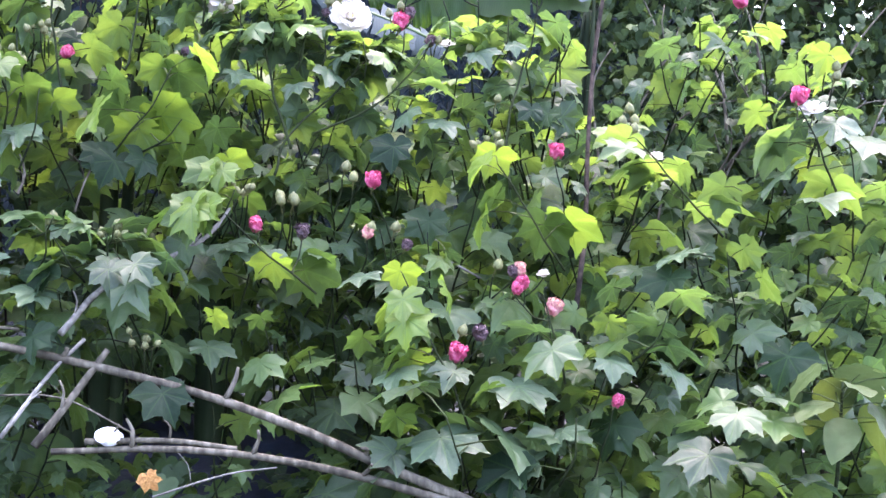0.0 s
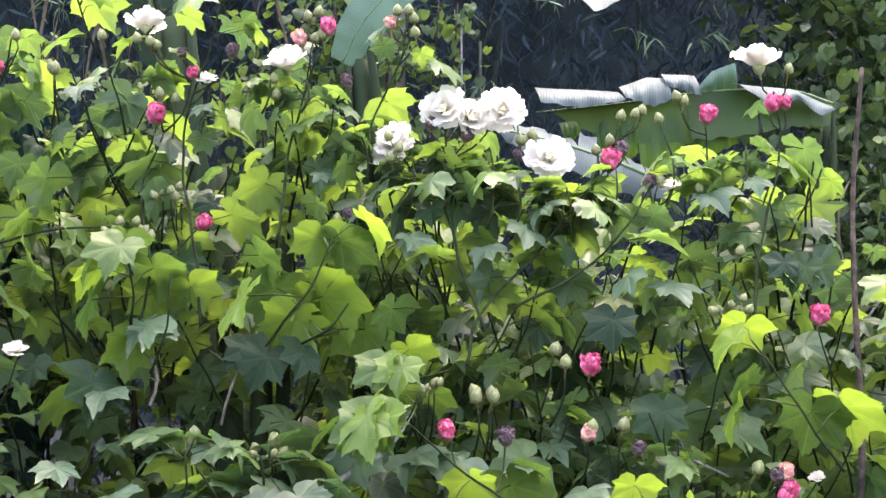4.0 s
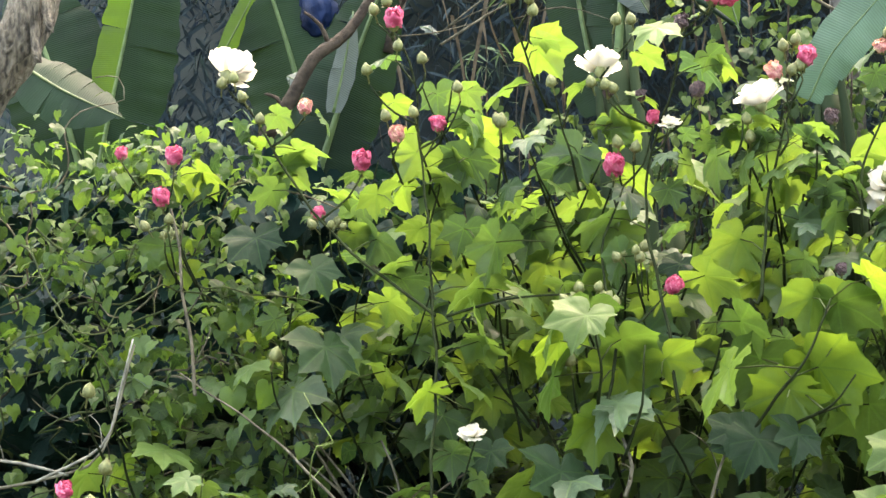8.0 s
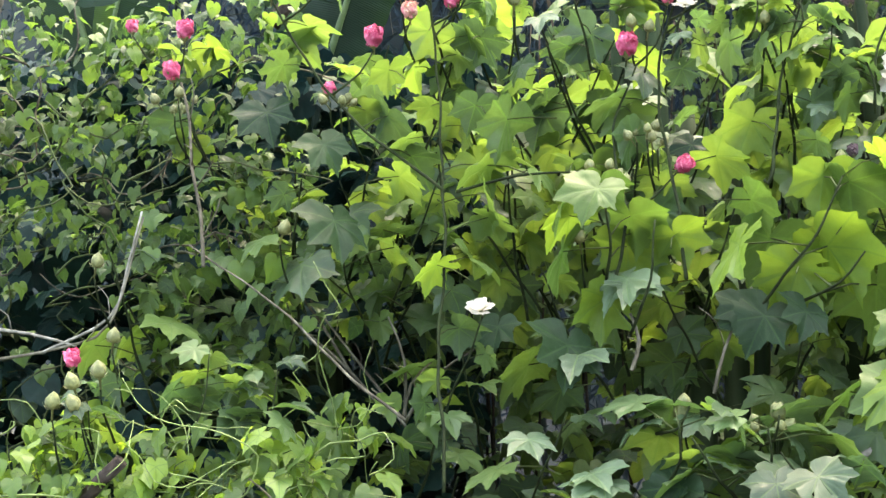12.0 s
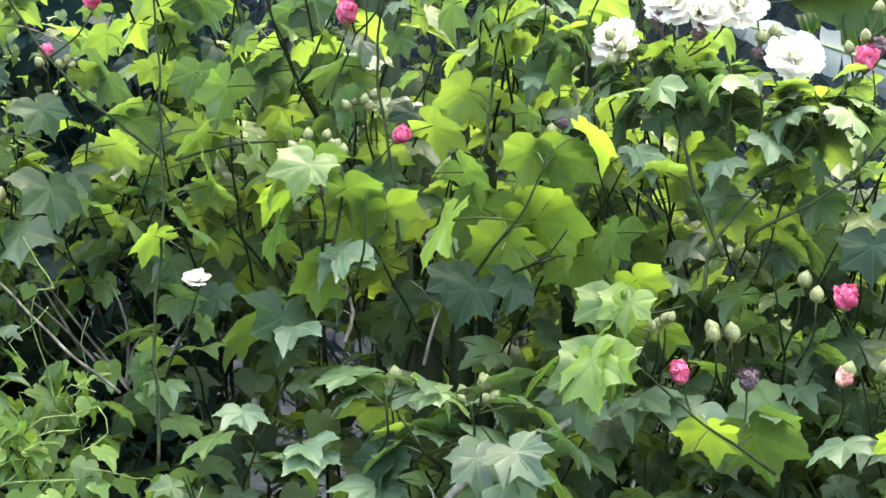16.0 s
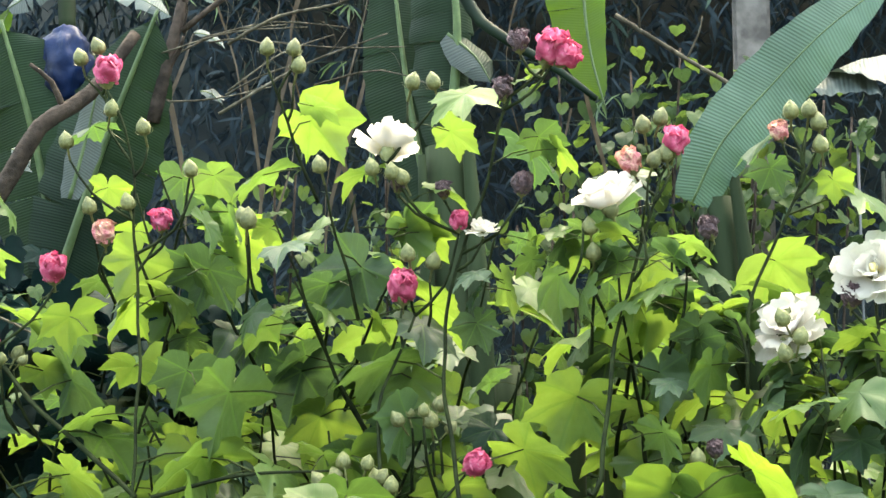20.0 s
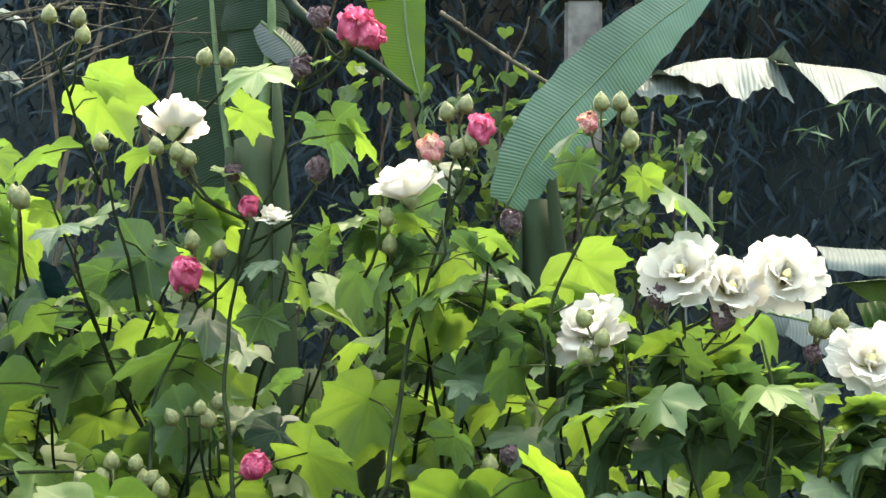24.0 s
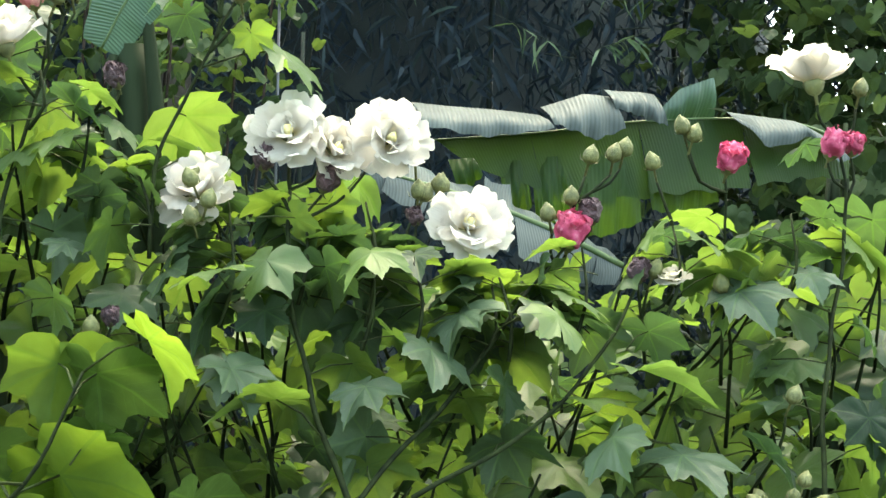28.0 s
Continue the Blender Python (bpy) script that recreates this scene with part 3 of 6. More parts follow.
class Shrub:
    """A hibiscus: stems, leaves that can be told apart, a mass of further leaves, blooms and buds."""

    def __init__(self, base, label, singles=300):
        self.ob = thing("hibiscus_shrub", V(base), label, "shrub", "hibiscus shrubs in the hedge")
        self.mass, self.queue, self.left = [], [], singles
        SHRUB_OF[self.ob] = self

    def leaf(self, p, az, size, kind=None, pitch=0.0, roll=0.0, single=True, young=False):
        if kind is None:
            kind = rng.choice(FLAT_KINDS) if math.cos(radians(az)) < 0.15 and rng.random() < 0.85 else rng.randrange(NK)
        self.queue.append((V(p), az, size, kind, pitch, roll, single, young))

    def grow(self):
        """Sets the queued leaves; a blade that would hang before a bloom turns to the back or is left out."""
        for p, az, size, kind, pitch, roll, single, young in self.queue:
            if any(x0 < p.x < x1 and z0 < p.z < z1 for x0, x1, z0, z1 in HOLLOWS) and rng.random() < 0.85:
                continue
            for turn in (0, 180, None):
                if turn is None:
                    break
                c = p + V((-math.sin(radians(az + turn)), math.cos(radians(az + turn)), -0.1)) * size * 1.3
                if any(abs(c.x - q.x) < r + size * 0.65 and abs(c.z - q.z) < r + size * 0.65 and c.y < q.y + 0.02 for q, r in BLOOMS):
                    continue
                if not any(abs(c.x - q.x) < size * 0.5 and abs(c.z - q.z) < size * 0.6 and c.y < q.y for q in SHOWN):
                    break
            if turn is None:
                continue
            m = place(p, az + turn, size, pitch, roll)
            if young or single and self.left > 0:
                self.left -= 1
                under(self.ob, "leaf", (YOUNG_MESHES if young else LEAF_MESHES)[kind], m)
            else:
                self.mass.append((kind, m))

    def stem(self, pts, r0=0.008, r1=0.004, mat=None, leaves=0.07, size=(0.07, 0.1), start=0.25, single=True, label="", end=1.0, main=False):
        """A stem through pts with leaves along it, one every `leaves` metres past the share `start` of its length."""
        line = smooth_line(pts, 0.025)
        ph, ph2, n = rng.uniform(0, 6), rng.uniform(0, 6), len(line) - 1
        for i, q in enumerate(line):
            q.x += (0.002 * math.sin(i * 1.1 + ph) + 0.005 * math.sin(i * 0.37 + ph2)) * min(1, 0.25 * min(i, n - i))
        STEM_POINTS.extend(line[n // 4:])
        if main:
            SHOWN.extend(q for q in line if q.z > 1.25)  # stands clear of the leaves
        v, f = tube_data(line, r0 * 0.64, r1 * 0.66, 6)
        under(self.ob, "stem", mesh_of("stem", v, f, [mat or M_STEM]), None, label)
        if not leaves:
            return line
        az, leaves, size = rng.uniform(0, 360), leaves * 1.1, (size[0] * 0.9, size[1] * 1.0)
        run, since = 0.0, 0.0
        total = sum((a - b).length for a, b in zip(line, line[1:]))
        for a, b in zip(line, line[1:]):
            step = (a - b).length
            run, since = run + step, since + step
            if start * total < run < end * total and since > leaves:
                since = 0
                az += 137.5 + rng.uniform(-30, 30)
                if rng.random() < (0.72 if b.z > 1.2 else 0.35):
                    az = rng.uniform(-95, 95)  # most blades turn to the light behind the hedge
                top = run / total
                if end < 1 and top > 0.55:
                    az = az + 180 if math.cos(radians(az)) < -0.3 else az
                s = rng.uniform(*size) * (1.05 - 0.35 * max(0, top - 0.7) / 0.3)
                self.leaf(b, az, s, None, rng.uniform(-22, 18), rng.uniform(-42, 42), single)
        return line

    def finish(self):
        self.grow()
        if self.mass:
            leaf_mass(self.ob, "leaf_mass", LEAF_KINDS, self.mass, [M_LEAF_ALL, M_PETIOLE])


# ---- ground ----
def ground_height(x, y):
    rise = 0.5 + 0.5 * math.tanh((y - 6.5) * 0.6)
    top = 7.0 if x < 4.2 else 7.0 - 3.9 * min(1, (x - 4.2) / 0.5)
    near = 0.05 * noise.noise(V((x * 0.7, y * 0.7, 0)))
    return rise * top + near + 0.5 * rise * noise.noise(V((x * 0.5, y * 0.5, 3)))


xs = [-600, -200, -80, -30] + [-12 + 0.4 * i for i in range(61)] + [30, 80, 200, 600]
ys = [-600, -200, -80, -30, -14] + [-8 + 0.4 * i for i in range(51)] + [20, 40, 100, 250, 600]
gv = [(x, y, ground_height(x, y)) for y in ys for x in xs]
gf = [(j * len(xs) + i, j * len(xs) + i + 1, (j + 1) * len(xs) + i + 1, (j + 1) * len(xs) + i) for j in range(len(ys) - 1) for i in range(len(xs) - 1)]
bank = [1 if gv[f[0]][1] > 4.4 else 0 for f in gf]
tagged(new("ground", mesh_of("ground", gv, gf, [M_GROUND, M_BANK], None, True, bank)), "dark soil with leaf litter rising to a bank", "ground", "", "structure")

# ---- the hibiscus hedge ----
def top_of(x):
    """The hedge's upper outline along x."""
    pts = ((-1.7, 1.85), (-1.2, 1.98), (-0.8, 2.14), (-0.4, 2.22), (0.0, 2.22), (0.4, 2.22), (0.6, 2.1), (0.75, 1.95), (1.0, 1.87), (1.3, 1.9), (1.6, 1.96), (2.0, 2.0), (2.6, 1.95), (3.2, 1.95))
    for (a, za), (b, zb) in zip(pts, pts[1:]):
        if a <= x <= b:
            return za + (zb - za) * (x - a) / (b - a)
    return 1.85


def front(z):
    """How far the hedge's face leans out towards the path at a height."""
    return -0.44 * max(0.0, 1.85 - z)


def fill_stems(s, x0, x1, n, low, high, back=(0.02, 0.3), size=(0.07, 0.11), leaves=0.05, single=False, bias=1.0):
    """Leafy shoots that rise out of the hedge and lean to its face."""
    for _ in range(n):
        x = rng.uniform(x0, x1)
        zt = top_of(x) * (low + (high - low) * rng.random() ** bias)
        bare = (x < 0.85 and zt < 0.85) or (-0.8 < x < 0.5 and 1.12 < zt < 1.45) or (x < -1.2 and 1.0 < zt < 1.6)
        if bare and rng.random() < 0.7:
            continue
        y = front(zt) + rng.uniform(*back)
        drop = rng.uniform(0.28, 0.5)
        side = rng.uniform(-0.22, 0.22)
        b = V((x + side, y + rng.uniform(0.12, 0.35), max(0.05, zt - drop)))
        m = V((x + side * 0.35, y + 0.06, zt - drop * 0.4))
        s.stem([b, m, V((x, y, zt))], 0.0065, 0.003, None, leaves, size, 0.05, single)


SHRUBS = {}
for key, x0, x1, label in (("a", -1.35, -0.55, "vine-grown hibiscus shrub with pink wilted blooms"), ("b", -0.55, 0.1, "tall hibiscus shrub with dark upright stems"),
                           ("c", 0.1, 0.62, "tall leafy hibiscus shrub with bright green lobed leaves"), ("d", 0.62, 1.15, "hibiscus shrub crowned with large double white flowers"),
                           ("e", 1.15, 1.75, "hibiscus shrub with buds and few pink blooms"), ("f", 1.75, 2.4, "leafy hibiscus shrub beside a thin bare tree"),
                           ("g", 2.4, 3.1, "hibiscus shrub with broad dull green leaves")):
    SHRUBS[key] = s = Shrub(((x0 + x1) / 2, 0.25, 0.0), label)
    s.range = (x0, x1)
A, B, C_, D, E_, F_, G_ = [SHRUBS[k] for k in "abcdefg"]
# main stems and their blooms
B.stem([(-0.342, -0.415, 0.999), (-0.375, -0.267, 1.334), (-0.386, -0.140, 1.623), (-0.426, -0.040, 1.921), (-0.434, -0.040, 2.155), (-0.483, -0.040, 2.279)], 0.0065, 0.0035, main=True)
B.stem([(-0.386, -0.140, 1.623), (-0.563, -0.081, 1.757), (-0.728, -0.040, 1.936), (-0.833, -0.040, 2.125)], 0.007, 0.004, main=True)
B.stem([(-0.361, -0.140, 1.622), (-0.225, -0.126, 1.655), (-0.089, -0.123, 1.662)], 0.006, 0.003, main=True)
B.stem([(-0.434, -0.353, 1.139), (-0.586, -0.304, 1.249), (-0.776, -0.237, 1.402), (-0.958, -0.188, 1.514)], 0.006, 0.003, M_WOOD, 0, main=True)
closed_flower(B.ob, (-0.483, -0.040, 2.310), 0.055, (0.1, -0.2, 1))
closed_flower(B.ob, (-0.567, -0.040, 1.986), 0.052, (0.1, -0.5, 1))
open_flower(B.ob, (-0.884, -0.040, 2.2), 0.135, (0.1, 0.6, 0.7), lift=28)
closed_flower(B.ob, (-0.670, -0.040, 1.870), 0.035, (-0.6, -0.3, 1))
closed_flower(A.ob, (-1.049, -0.040, 1.924), 0.05, (0, -0.4, 1))
closed_flower(A.ob, (-1.018, -0.040, 2.020), 0.05, (0.1, -0.3, 1))
closed_flower(A.ob, (-1.146, -0.040, 2.033), 0.036, (0.1, -0.3, 1))
closed_flower(A.ob, (-1.186, -0.297, 1.265), 0.045, (0.1, -0.3, 1))
C_.stem([(-0.025, -0.247, 1.379), (0.013, -0.165, 1.566), (-0.023, -0.082, 1.755), (0.028, -0.040, 1.901)], 0.0065, 0.0035, main=True)
closed_flower(C_.ob, (0.008, -0.040, 1.947), 0.058, (0.1, -0.5, 1))
closed_flower(C_.ob, (0.131, -0.118, 1.672), 0.045, (0.4, -0.4, 0.4))
closed_flower(C_.ob, (0.098, -0.040, 2.050), 0.036, (0.1, -0.4, 1))
open_flower(C_.ob, (-0.016, -0.040, 2.16), 0.105, (0.0, 0.45, 0.85), lift=18)
C_.stem([(0.139, -0.227, 1.424), (0.077, -0.040, 1.900), (0.140, -0.040, 2.103), (0.181, -0.040, 2.246), (0.195, -0.040, 2.300)], 0.0065, 0.0035, main=True)
closed_flower(C_.ob, (0.245, -0.040, 2.321), 0.062, (0.4, -0.5, 0.8))
closed_flower(C_.ob, (0.269, -0.040, 2.308), 0.05, (0.8, -0.4, 0.4))
C_.stem([(0.301, -0.134, 1.635), (0.316, -0.129, 1.649), (0.358, -0.040, 1.931), (0.408, -0.040, 2.096)], 0.007, 0.0035, main=True)
closed_flower(C_.ob, (0.435, -0.040, 2.166), 0.05, (0.2, -0.5, 1))
open_flower(C_.ob, (0.334, -0.040, 2.062), 0.11, (-0.3, -0.1, 0.9), lift=24)
C_.stem([(0.534, -0.066, 1.790), (0.555, -0.040, 1.946), (0.617, -0.040, 2.088), (0.632, -0.040, 2.163)], 0.005, 0.003, main=True)
D.stem([(0.814, -0.234, 1.409), (0.749, -0.142, 1.619), (0.724, -0.088, 1.740), (0.731, -0.040, 1.877)], 0.0075, 0.004, main=True)
open_flower(D.ob, (0.730, -0.040, 1.954), 0.115, (-0.3, -0.9, 0.35))
open_flower(D.ob, (0.789, -0.040, 1.934), 0.095, (0.4, -0.8, 0.3))
open_flower(D.ob, (0.871, -0.040, 1.952), 0.11, (0.1, -0.95, 0.2))
open_flower(D.ob, (0.604, -0.040, 1.866), 0.11, (-0.3, -0.7, 0.5))
open_flower(D.ob, (0.987, -0.050, 1.827), 0.12, (0, -0.85, 0.4))
closed_flower(D.ob, (1.144, -0.049, 1.830), 0.06, (0.1, -0.5, 1))
D.stem([(0.768, -0.271, 1.326), (0.816, -0.212, 1.460), (0.974, -0.139, 1.624), (1.093, -0.079, 1.761), (1.137, -0.057, 1.812)], 0.007, 0.0035, main=True)
D.stem([(0.884, -0.212, 1.460), (1.039, -0.176, 1.541), (1.174, -0.125, 1.658), (1.237, -0.081, 1.756)], 0.0065, 0.0035, main=True)
E_.stem([(1.479, -0.275, 1.317), (1.475, -0.182, 1.527), (1.569, -0.059, 1.806), (1.562, -0.040, 2.005)], 0.007, 0.0035, main=True)
open_flower(E_.ob, (1.525, -0.040, 2.064), 0.13, (-0.15, 0.1, 1), lift=24)
closed_flower(E_.ob, (1.393, -0.040, 1.947), 0.052, (0.1, -0.5, 1))
closed_flower(E_.ob, (1.627, -0.221, 1.440), 0.055, (0.1, -0.5, 1))
closed_flower(E_.ob, (1.063, -0.271, 1.326), 0.06, (0.1, -0.5, 1))


def host(p):
    return min(SHRUBS.values(), key=lambda q: abs(p[0] - (q.range[0] + q.range[1]) / 2))


# leafy shoots that stand out of the mass
def shoot(base, tip, size, n=7, r=0.006, kinds=(0, 5, 8, 11, 13), young=False):
    s = host(tip)
    b, t = V(base), V(tip)
    line = s.stem([b, b.lerp(t, 0.55) + V((0.01, -0.02, -0.015)), t], r, r * 0.5, None, 0)
    az = rng.uniform(0, 360)
    for k in range(n):
        q = line[int((0.35 + 0.65 * k / max(1, n - 1)) * (len(line) - 1))]
        az += 137.5 + rng.uniform(-20, 20)
        if q.z > 1.1 and rng.random() < (0.85 if young else 0.55):
            az = rng.uniform(-110, 110)
        if young:
            s.leaf(q, az * 0.7, size * (1.1 - 0.4 * k / n), rng.choice((2, 3, 10, 12)), rng.uniform(-10, 8), rng.uniform(-18, 18), young=True)
        else:
            s.leaf(q, az, size * (1.1 - 0.4 * k / n), rng.choice(kinds), rng.uniform(-28, 22), rng.uniform(-32, 32))
    return s


for base, tip, size, n in (((0.281, -0.258, 1.355), (0.453, -0.298, 1.626), 0.125, 10), ((0.374, -0.248, 1.377), (0.491, -0.365, 1.474), 0.125, 6), ((-0.027, -0.227, 1.425), (-0.026, -0.304, 1.614), 0.1, 7), ((0.555, -0.354, 1.136), (0.651, -0.453, 1.275), 0.105, 8),
                           ((0.535, -0.278, 1.309), (0.718, -0.432, 1.322), 0.075, 6), ((0.081, -0.363, 1.115), (0.152, -0.496, 1.178), 0.1, 6), ((0.285, -0.373, 1.094), (0.320, -0.503, 1.162), 0.1, 6), ((0.105, -0.405, 1.020), (0.134, -0.507, 1.152), 0.1, 7),
                           ((0.283, -0.408, 1.013), (0.299, -0.513, 1.139), 0.08, 6), ((0.026, -0.277, 1.311), (0.082, -0.335, 1.544), 0.09, 6)):
    shoot(base, tip, size, n, young=tip[2] > 1.25)
for base, tip, size, n in (((1.339, -0.579, 0.624), (1.133, -0.549, 1.057), 0.1, 10), ((1.623, -0.522, 0.756), (1.536, -0.566, 1.017), 0.12, 7), ((0.898, -0.420, 0.986), (0.629, -0.484, 1.204), 0.11, 8), ((2.134, -0.326, 1.200), (1.847, -0.364, 1.477), 0.12, 8),
                           ((0.238, -0.417, 0.994), (0.157, -0.521, 1.121), 0.098, 7), ((0.415, -0.428, 0.968), (0.321, -0.532, 1.096), 0.098, 7), ((2.511, -0.257, 1.356), (2.363, -0.306, 1.609), 0.13, 8), ((1.828, -0.491, 0.825), (1.898, -0.589, 0.967), 0.13, 7),
                           ((1.594, -0.643, 0.479), (1.619, -0.714, 0.681), 0.13, 7), ((1.994, -0.613, 0.548), (2.127, -0.695, 0.725), 0.12, 7), ((1.320, -0.646, 0.474), (1.254, -0.719, 0.672), 0.18, 6), ((1.637, -0.379, 1.079), (1.415, -0.403, 1.388), 0.11, 8)):
    shoot(base, tip, size, n, young=size in (0.1, 0.11))

for base, tip, size, n in (((0.630, -0.114, 1.681), (0.646, -0.043, 1.842), 0.075, 9), ((0.739, -0.100, 1.714), (0.751, -0.040, 1.861), 0.075, 9), ((0.832, -0.113, 1.685), (0.840, -0.040, 1.863), 0.075, 9), ((0.900, -0.125, 1.656), (0.902, -0.063, 1.798), 0.08, 9), ((0.992, -0.131, 1.642), (1.017, -0.087, 1.744), 0.08, 8),
                           ((0.825, -0.127, 1.653), (0.849, -0.056, 1.813), 0.08, 9), ((1.032, -0.132, 1.640), (1.027, -0.076, 1.768), 0.08, 9), ((1.124, -0.125, 1.657), (1.157, -0.060, 1.804), 0.075, 8), ((1.273, -0.103, 1.707), (1.301, -0.044, 1.842), 0.075, 8), ((1.439, -0.101, 1.710), (1.490, -0.040, 1.865), 0.075, 8),
                           ((0.420, -0.046, 1.837), (0.449, -0.040, 1.968), 0.075, 8), ((0.535, -0.074, 1.774), (0.515, -0.040, 1.904), 0.08, 8), ((0.271, -0.040, 1.948), (0.292, -0.040, 2.047), 0.07, 7), ((0.368, -0.040, 1.950), (0.382, -0.040, 2.032), 0.07, 7)):
    shoot(base, tip, size * 0.85, n + 1, 0.005, (0, 1, 5, 6, 8, 9, 11, 12, 13))

shoot((-1.115, -0.350, 1.072), (-1.113, -0.400, 1.205), 0.05, 9, 0.004)
shoot((-0.920, -0.300, 1.070), (-0.886, -0.250, 1.294), 0.07, 10, 0.004)
shoot((-0.759, -0.300, 1.072), (-0.736, -0.250, 1.235), 0.06, 9, 0.004)
# buds
for p in ((-0.527, -0.040, 2.323), (-0.496, -0.040, 2.341), (-0.477, -0.040, 2.236), (-0.548, -0.040, 2.185), (-0.417, -0.040, 2.203), (-0.337, -0.040, 2.132), (-0.214, -0.040, 2.328), (-0.171, -0.040, 2.325), (-0.165, -0.040, 2.297), (0.021, -0.040, 2.263), (0.060, -0.040, 2.262), (-0.123, -0.040, 2.133), (-0.248, -0.040, 2.054),
          (0.410, -0.040, 2.193), (0.388, -0.040, 2.181), (0.422, -0.040, 2.135), (0.400, -0.040, 2.127), (0.611, -0.040, 2.196), (0.637, -0.040, 2.197), (0.653, -0.040, 2.177), (0.656, -0.040, 2.142), (0.303, -0.040, 2.024), (0.307, -0.040, 1.984), (0.055, -0.040, 1.975), (0.019, -0.040, 1.988)):
    bud(host(p).ob, p, 0.027, (rng.uniform(-0.4, 0.4), -0.3, 1))
for p in ((-0.440, -0.040, 2.081), (-0.506, -0.040, 2.076), (0.593, -0.040, 1.882), (0.590, -0.048, 1.833), (0.922, -0.040, 1.869), (0.952, -0.040, 1.882), (1.145, -0.040, 1.870), (1.112, -0.042, 1.845), (0.459, -0.119, 1.669), (-0.014, -0.132, 1.640), (0.007, -0.137, 1.629), (0.062, -0.094, 1.727),
          (0.916, -0.040, 1.872), (0.945, -0.040, 1.883), (0.911, -0.040, 1.921), (1.332, -0.040, 1.970), (1.318, -0.040, 1.982), (1.171, -0.040, 1.932), (1.209, -0.040, 1.936), (1.224, -0.040, 1.945), (1.272, -0.040, 1.926), (1.260, -0.077, 1.765), (1.365, -0.086, 1.745), (1.443, -0.156, 1.587), (1.599, -0.040, 2.050)):
    bud(host(p).ob, p, 0.027, (rng.uniform(-0.4, 0.4), -0.3, 1))
for p in ((1.052, -0.339, 1.172), (1.126, -0.337, 1.176), (1.878, -0.177, 1.538), (1.838, -0.180, 1.533), (1.848, -0.201, 1.484), (1.429, -0.380, 1.078), (0.825, -0.308, 1.241), (0.789, -0.308, 1.241), (0.130, -0.349, 1.147), (1.320, -0.465, 0.885), (2.554, -0.083, 1.751), (1.866, -0.161, 1.575), (1.871, -0.189, 1.512), (2.295, -0.040, 1.969), (2.550, -0.097, 1.719),
          (-0.244, -0.040, 2.046), (-0.086, -0.191, 1.507), (0.976, -0.260, 1.350), (1.002, -0.274, 1.319), (0.789, -0.302, 1.254), (0.825, -0.305, 1.248), (0.136, -0.342, 1.163), (0.318, -0.349, 1.147), (-1.098, -0.281, 1.301), (-1.167, -0.209, 1.467), (-0.743, -0.178, 1.536)):
    bud(host(p).ob, p, 0.033, (rng.uniform(-0.4, 0.4), -0.3, 1))
for p in ((0.591, -0.115, 1.874), (0.609, -0.12, 1.845), (0.592, -0.115, 1.822), (-0.881, -0.09, 2.165), (-0.85, -0.09, 2.176), (-0.828, -0.09, 2.132), (-0.795, -0.08, 2.079), (-0.03, -0.08, 2.12), (0.0, -0.08, 2.112), (0.018, -0.075, 2.105)):
    bud(host(p).ob, p, 0.026, (rng.uniform(-0.5, 0.5), -0.3, 1), False)
for p, n in (((1.414, -0.216, 1.449), 6), ((0.306, -0.359, 1.125), 5), ((0.666, -0.299, 1.261), 4), ((-0.051, -0.132, 1.641), 7), ((0.049, -0.095, 1.724), 5), ((0.659, -0.300, 1.259), 4), ((-0.649, -0.047, 1.835), 5), ((0.415, -0.490, 0.828), 5), ((-1.036, -0.046, 1.837), 5)):
    buds_round(host(p).ob, p, n, 0.024, 0.045)
# spent blooms
for p, s_, tone in (((0.193, -0.040, 2.335), 0.04, "dead"), ((0.168, -0.040, 2.258), 0.04, "dead"), ((0.198, -0.040, 2.106), 0.04, "dead"), ((0.480, -0.040, 2.033), 0.034, "dead"), ((0.001, -0.040, 2.111), 0.03, "dead"), ((0.073, -0.040, 2.100), 0.03, "dead"),
                    ((0.365, -0.040, 2.137), 0.045, "salmon"), ((-0.482, -0.040, 2.044), 0.045, "salmon"), ((-0.387, -0.040, 2.062), 0.04, "pink"), ((0.594, -0.040, 2.177), 0.035, "salmon"), ((0.694, -0.040, 1.923), 0.042, "dead"), ((0.785, -0.040, 1.896), 0.045, "dead"),
                    ((0.484, -0.040, 2.028), 0.035, "dead"), ((0.912, -0.042, 1.845), 0.03, "dead"), ((1.175, -0.040, 1.859), 0.042, "dead"), ((0.485, -0.109, 1.694), 0.03, "dead"), ((1.239, -0.074, 1.773), 0.04, "dead"), ((1.591, -0.040, 1.976), 0.04, "pink")):
    closed_flower(host(p).ob, p, s_, (rng.uniform(-0.4, 0.4), -0.5, 1), tone)
